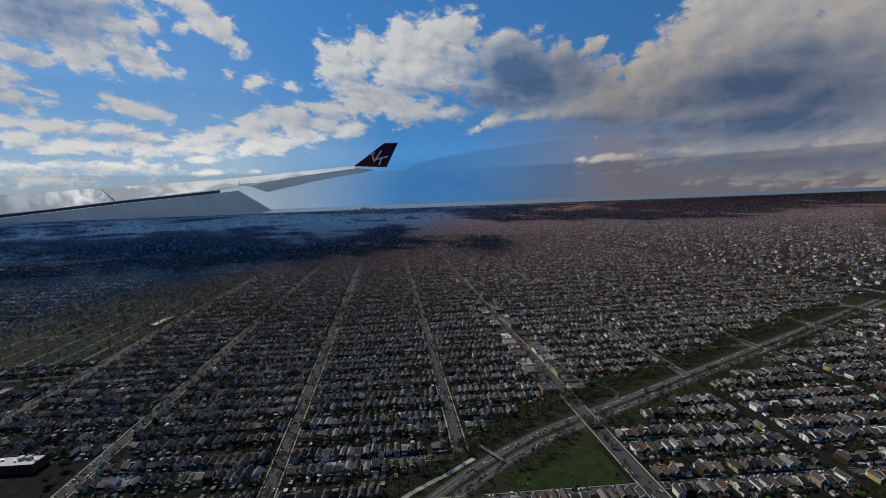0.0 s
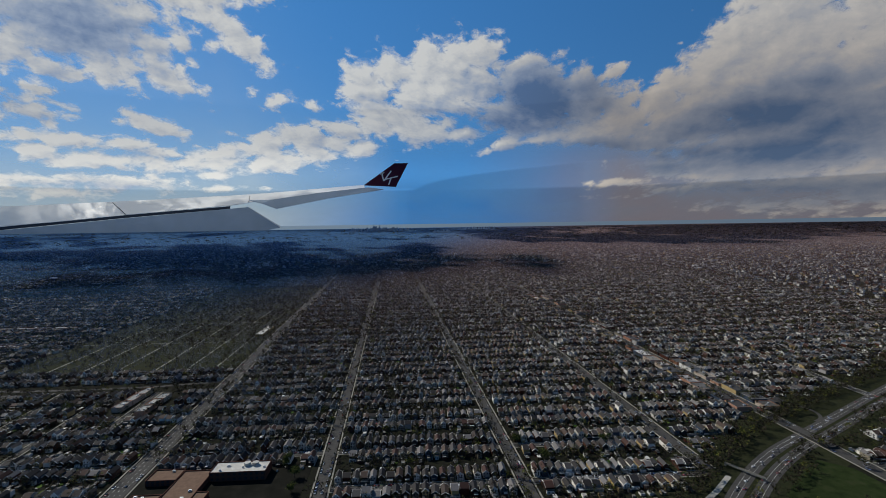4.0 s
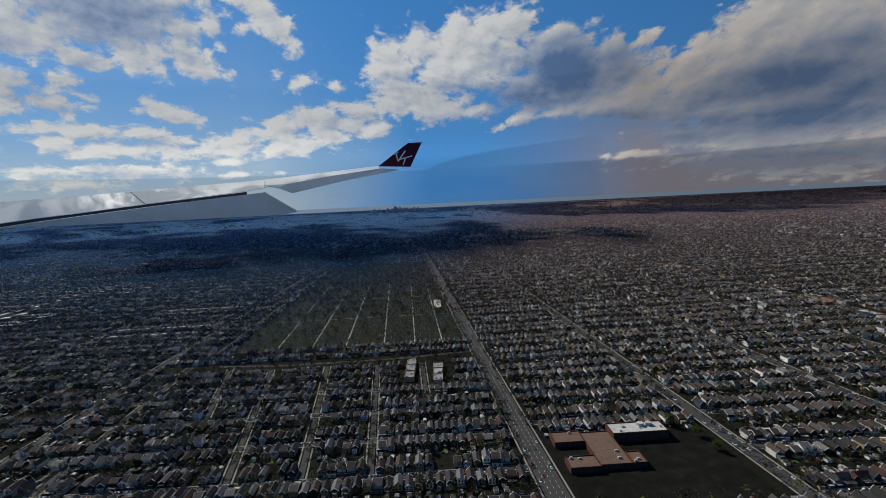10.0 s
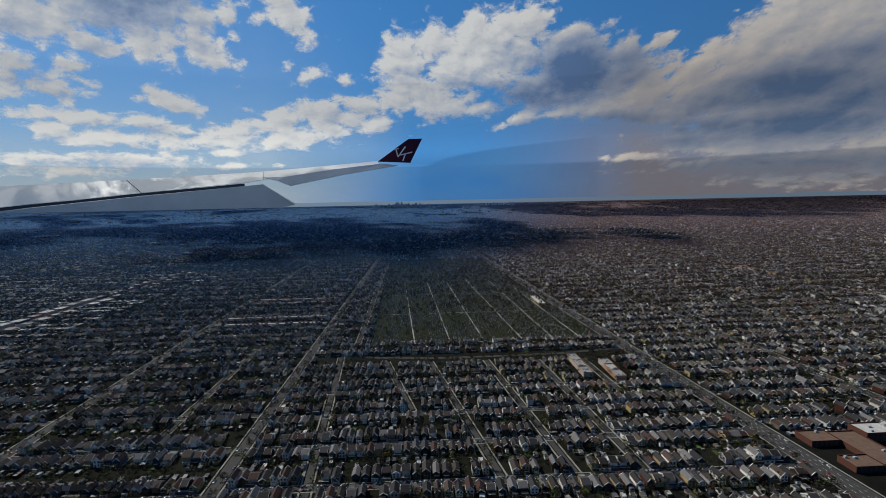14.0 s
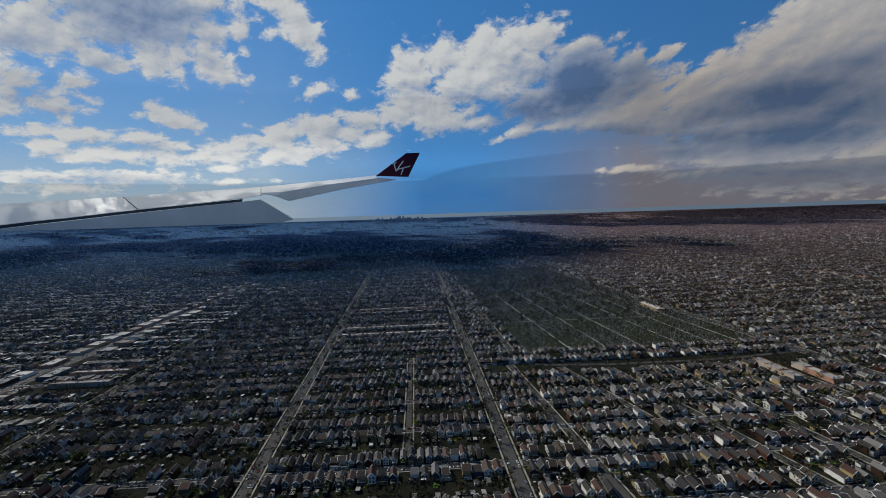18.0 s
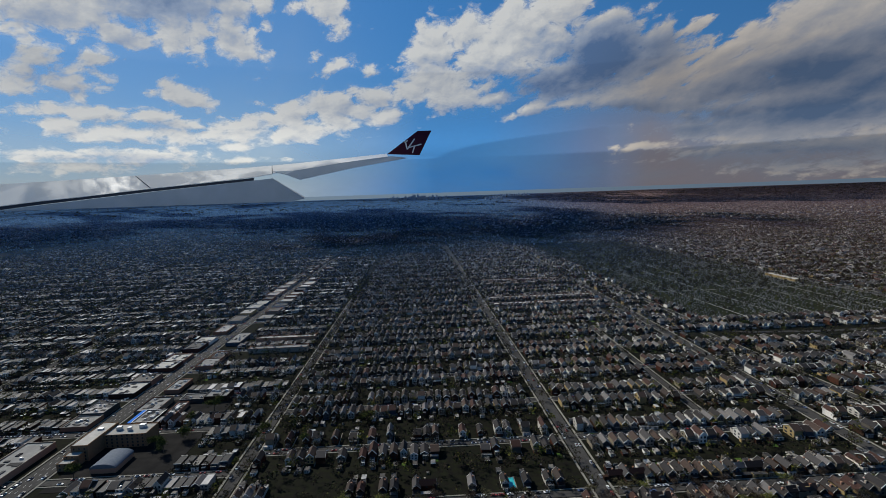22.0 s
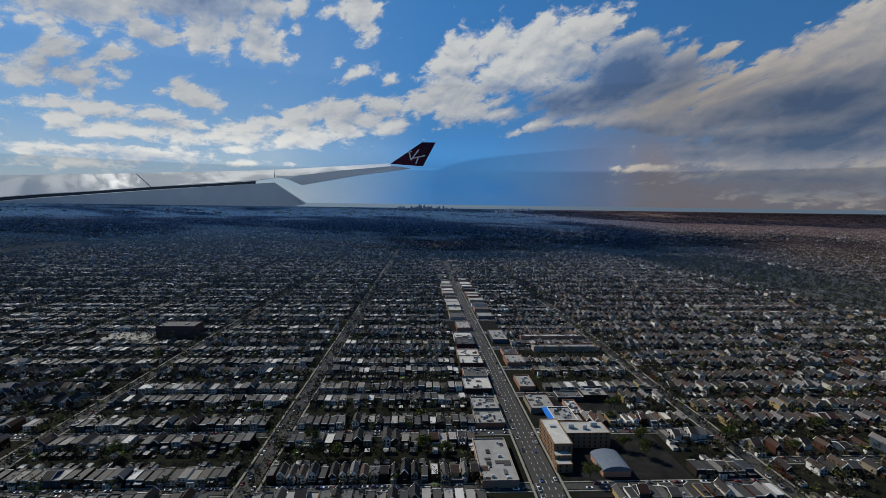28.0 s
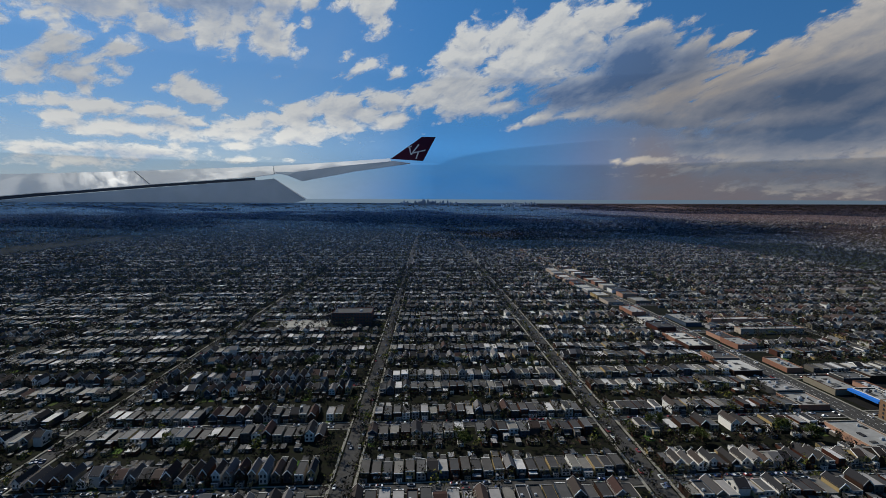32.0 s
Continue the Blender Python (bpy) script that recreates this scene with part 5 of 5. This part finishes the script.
cl.new(field("pale"), vw_.inputs[0]), cl.new(vc_.outputs[2], vw_.inputs[6])
vw_.inputs[7].default_value = (0.40, 0.45, 0.46, 1)
cl.new(vw_.outputs[2], vl_.inputs[0])
streak = node("ShaderNodeTexNoise", Scale=0.13, Detail=5.0, Roughness=0.55)
cl.new(field("bearing", True), streak.inputs["Vector"])
cl.new(op("MULTIPLY", field("veil"), op("MULTIPLY_ADD", streak.outputs["Fac"], 0.8, 0.6)), mx0.inputs[0])
cl.new(tr_.outputs[0], mx0.inputs[1]), cl.new(vl_.outputs[0], mx0.inputs[2])
cl.new(alpha.outputs[0], mx2.inputs[0]), cl.new(mx0.outputs[0], mx2.inputs[1]), cl.new(mx1.outputs[0], mx2.inputs[2])
outp = cn.new("ShaderNodeOutputMaterial")
cl.new(mx2.outputs[0], outp.inputs[0])
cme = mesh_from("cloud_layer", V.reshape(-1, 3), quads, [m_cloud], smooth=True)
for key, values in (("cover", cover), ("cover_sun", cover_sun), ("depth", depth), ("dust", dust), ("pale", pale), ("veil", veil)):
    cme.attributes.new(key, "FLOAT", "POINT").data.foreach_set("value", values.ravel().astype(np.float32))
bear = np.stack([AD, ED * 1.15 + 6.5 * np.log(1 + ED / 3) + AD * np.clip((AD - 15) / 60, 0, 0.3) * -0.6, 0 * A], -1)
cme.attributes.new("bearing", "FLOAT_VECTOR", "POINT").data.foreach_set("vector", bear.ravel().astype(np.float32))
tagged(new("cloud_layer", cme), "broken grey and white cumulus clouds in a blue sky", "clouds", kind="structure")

# ---------------------------------------------------------------- added tinted sheet that imitates haze over the far city
m_haze = bpy.data.materials.new("blue and brown haze tint")
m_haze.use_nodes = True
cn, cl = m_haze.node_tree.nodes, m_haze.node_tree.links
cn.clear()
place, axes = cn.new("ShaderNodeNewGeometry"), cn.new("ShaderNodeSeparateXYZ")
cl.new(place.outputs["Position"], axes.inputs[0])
# thicker with distance, blue in the west, the pane's brown reflection put into the east
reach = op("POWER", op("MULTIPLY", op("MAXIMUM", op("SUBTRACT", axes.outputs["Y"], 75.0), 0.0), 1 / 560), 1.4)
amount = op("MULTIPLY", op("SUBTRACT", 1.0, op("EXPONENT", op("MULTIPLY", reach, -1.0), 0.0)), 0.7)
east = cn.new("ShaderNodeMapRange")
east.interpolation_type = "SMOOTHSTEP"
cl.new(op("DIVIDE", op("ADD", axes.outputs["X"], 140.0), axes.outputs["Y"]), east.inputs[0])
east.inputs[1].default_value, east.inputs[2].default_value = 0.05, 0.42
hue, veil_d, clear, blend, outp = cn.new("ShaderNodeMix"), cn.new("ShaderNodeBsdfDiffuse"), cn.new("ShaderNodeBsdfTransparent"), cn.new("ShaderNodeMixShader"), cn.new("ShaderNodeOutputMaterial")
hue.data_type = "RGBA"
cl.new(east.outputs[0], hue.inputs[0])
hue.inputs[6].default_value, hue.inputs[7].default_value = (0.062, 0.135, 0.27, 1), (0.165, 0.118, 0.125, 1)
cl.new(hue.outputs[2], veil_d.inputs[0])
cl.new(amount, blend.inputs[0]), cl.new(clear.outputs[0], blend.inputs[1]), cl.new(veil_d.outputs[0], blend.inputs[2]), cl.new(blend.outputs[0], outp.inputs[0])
tagged(new("haze_layer", mesh_from("haze_layer", [(-6000, 75, 4.5), (6000, 75, 4.5), (6000, 5500, 4.5), (-6000, 5500, 4.5)], [(0, 1, 2, 3)], [m_haze])), "tinted sheet standing in for haze over the far city", "haze", kind="structure")

# ---------------------------------------------------------------- the aircraft's wing
m_wing = material("white wing skin", [(0.66, 0.67, 0.68), (0.74, 0.74, 0.74)], 0.42, "noise", 0.08, 0.004)
# the pane haze's blue cast is put into the underside colour
m_under = material("grey wing underside with blue haze tint", [(0.32, 0.39, 0.47), (0.37, 0.43, 0.51)], 0.5, "noise", 0.1, 0.006)
m_tip = material("dark red winglet", [(0.062, 0.017, 0.033)], 0.35, "object")
m_gap_joint = material("dark gap and joint strips", [(0.03, 0.04, 0.06)], 0.6, "object")
m_white = material("white winglet mark", [(0.75, 0.75, 0.76)], 0.4, "object")


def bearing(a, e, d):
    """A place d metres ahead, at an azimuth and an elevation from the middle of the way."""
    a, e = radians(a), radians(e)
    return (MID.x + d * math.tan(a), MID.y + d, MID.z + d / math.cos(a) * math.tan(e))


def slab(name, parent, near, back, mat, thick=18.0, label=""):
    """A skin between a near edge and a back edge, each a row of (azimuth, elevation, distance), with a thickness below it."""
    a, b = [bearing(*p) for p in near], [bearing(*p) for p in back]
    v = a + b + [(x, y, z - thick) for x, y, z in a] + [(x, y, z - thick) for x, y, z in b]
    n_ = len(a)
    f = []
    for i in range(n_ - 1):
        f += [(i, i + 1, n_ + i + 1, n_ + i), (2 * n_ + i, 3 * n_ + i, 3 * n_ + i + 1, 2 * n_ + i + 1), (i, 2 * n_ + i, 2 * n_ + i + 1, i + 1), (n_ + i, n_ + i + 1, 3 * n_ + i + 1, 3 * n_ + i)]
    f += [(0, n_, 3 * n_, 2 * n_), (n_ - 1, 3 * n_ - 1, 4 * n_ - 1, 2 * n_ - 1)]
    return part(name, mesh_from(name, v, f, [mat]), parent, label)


# far oversized and kilometres off, placed and shaped to fit the camera's view
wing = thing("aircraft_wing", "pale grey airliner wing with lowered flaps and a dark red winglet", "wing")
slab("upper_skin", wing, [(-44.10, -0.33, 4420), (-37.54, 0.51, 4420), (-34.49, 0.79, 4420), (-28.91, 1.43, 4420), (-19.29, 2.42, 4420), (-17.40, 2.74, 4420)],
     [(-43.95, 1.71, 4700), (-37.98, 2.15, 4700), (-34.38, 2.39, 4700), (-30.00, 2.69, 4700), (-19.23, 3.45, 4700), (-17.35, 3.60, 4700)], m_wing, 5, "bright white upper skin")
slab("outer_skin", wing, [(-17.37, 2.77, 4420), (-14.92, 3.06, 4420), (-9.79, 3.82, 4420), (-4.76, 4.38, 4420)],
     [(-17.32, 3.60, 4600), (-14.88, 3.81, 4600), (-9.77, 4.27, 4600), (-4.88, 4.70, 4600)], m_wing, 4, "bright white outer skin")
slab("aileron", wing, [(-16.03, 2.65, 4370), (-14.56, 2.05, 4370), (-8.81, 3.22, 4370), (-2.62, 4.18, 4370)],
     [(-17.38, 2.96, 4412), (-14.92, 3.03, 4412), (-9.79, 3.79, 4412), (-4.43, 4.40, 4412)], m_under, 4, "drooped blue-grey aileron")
# dark strip added in place of the gap's shade
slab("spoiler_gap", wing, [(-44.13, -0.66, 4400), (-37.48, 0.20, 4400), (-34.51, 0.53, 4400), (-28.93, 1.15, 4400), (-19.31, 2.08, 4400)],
     [(-44.11, -0.38, 4412), (-37.46, 0.46, 4412), (-34.50, 0.74, 4412), (-28.92, 1.38, 4412), (-19.29, 2.32, 4412)], m_gap_joint, 3, "dark strip for the shaded gap ahead of the flap")
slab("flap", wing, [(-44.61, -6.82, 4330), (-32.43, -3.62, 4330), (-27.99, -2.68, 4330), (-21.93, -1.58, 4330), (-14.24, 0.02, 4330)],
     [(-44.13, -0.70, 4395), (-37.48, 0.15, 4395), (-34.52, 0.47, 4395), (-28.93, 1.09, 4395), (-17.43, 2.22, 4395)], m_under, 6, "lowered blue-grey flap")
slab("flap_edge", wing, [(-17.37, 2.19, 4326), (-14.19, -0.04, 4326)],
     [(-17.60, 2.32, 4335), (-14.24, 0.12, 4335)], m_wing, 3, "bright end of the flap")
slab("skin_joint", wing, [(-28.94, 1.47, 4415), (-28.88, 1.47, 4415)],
     [(-30.03, 2.66, 4690), (-29.97, 2.66, 4690)], m_gap_joint, 2, "dark panel joint")
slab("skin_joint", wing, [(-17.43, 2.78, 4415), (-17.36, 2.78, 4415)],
     [(-17.39, 3.55, 4690), (-17.32, 3.55, 4690)], m_gap_joint, 2, "dark panel joint")
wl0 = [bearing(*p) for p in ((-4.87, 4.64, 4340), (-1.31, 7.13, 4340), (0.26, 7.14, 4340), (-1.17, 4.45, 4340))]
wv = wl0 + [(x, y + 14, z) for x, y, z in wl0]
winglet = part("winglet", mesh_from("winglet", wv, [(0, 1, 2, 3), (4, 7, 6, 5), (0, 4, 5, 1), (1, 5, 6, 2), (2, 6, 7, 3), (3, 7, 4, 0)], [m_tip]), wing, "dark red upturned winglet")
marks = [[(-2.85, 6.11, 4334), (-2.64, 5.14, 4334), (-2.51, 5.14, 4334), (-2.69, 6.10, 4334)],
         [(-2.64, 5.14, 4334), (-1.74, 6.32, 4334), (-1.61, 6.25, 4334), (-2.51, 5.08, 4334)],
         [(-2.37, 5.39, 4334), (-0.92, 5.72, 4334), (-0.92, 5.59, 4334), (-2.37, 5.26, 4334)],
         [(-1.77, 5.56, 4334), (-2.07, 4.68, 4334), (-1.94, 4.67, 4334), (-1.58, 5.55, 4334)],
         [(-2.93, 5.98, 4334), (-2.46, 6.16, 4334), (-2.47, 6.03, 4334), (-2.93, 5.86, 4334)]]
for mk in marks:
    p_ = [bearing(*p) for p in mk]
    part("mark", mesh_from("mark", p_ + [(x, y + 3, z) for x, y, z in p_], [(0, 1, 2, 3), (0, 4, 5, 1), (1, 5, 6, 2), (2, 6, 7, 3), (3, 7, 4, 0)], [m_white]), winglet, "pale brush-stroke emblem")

# ---------------------------------------------------------------- bright back-yard lawns
m_lawn = material("mown spring lawn", [(0.045, 0.085, 0.018), (0.07, 0.11, 0.025), (0.05, 0.065, 0.02)], 0.95, "island", 0.25, 4)
pick = main[(main[:, 1] < 150)]
pick = pick[rng.random(len(pick)) < 0.22]
sgn_ = np.where(np.abs(np.cos(pick[:, 5]) + 1) < 0.5, 1.0, -1.0)
flip = np.where(rng.random(len(pick)) < 0.7, -1.0, 0.75)
lw = np.stack([pick[:, 0], pick[:, 1] + sgn_ * flip * 1.9, np.full(len(pick), 0.012)], -1)
scatter("lawns", box(-0.5, -0.5, 0, 0.5, 0.5, 1), [0] * 6, [m_lawn], lw, np.stack([rng.uniform(0.4, 0.8, len(pick)), rng.uniform(0.5, 1.2, len(pick)), np.full(len(pick), 0.012)], -1), np.zeros(len(pick)), "small green lawns behind the houses", "lawns")

# pale concrete drives between the detached houses
drv = main[(main[:, 1] < 190) & (main[:, 0] > -212)]
drv = drv[rng.random(len(drv)) < 0.5]
scatter("driveways", box(-0.5, -0.5, 0, 0.5, 0.5, 1), [0] * 6, [m_walkway], np.stack([drv[:, 0] + 0.53, drv[:, 1], np.full(len(drv), 0.0)], -1), np.stack([rng.uniform(0.1, 0.2, len(drv)), rng.uniform(2.2, 3.4, len(drv)), np.full(len(drv), 0.03)], -1), np.zeros(len(drv)), "narrow pale concrete drives beside the houses", "driveways")

pool = thing("swimming_pool", "small turquoise garden swimming pool with a pale rim", "pool", (-183.2, 66.8, 0))
part("rim", mesh_from("rim", *prisms([(-0.6, -1.0, 0, -0.5, 1.0, 0.05), (0.5, -1.0, 0, 0.6, 1.0, 0.05), (-0.5, -1.0, 0, 0.5, -0.9, 0.05), (-0.5, 0.9, 0, 0.5, 1.0, 0.05)]), [m_walkway]), pool)
part("water", mesh_from("water", *box(-0.5, -0.9, 0, 0.5, 0.9, 0.035), [material("pool water", [(0.05, 0.42, 0.45)], 0.1, "object", sheen=0.5)]), pool, "turquoise water")
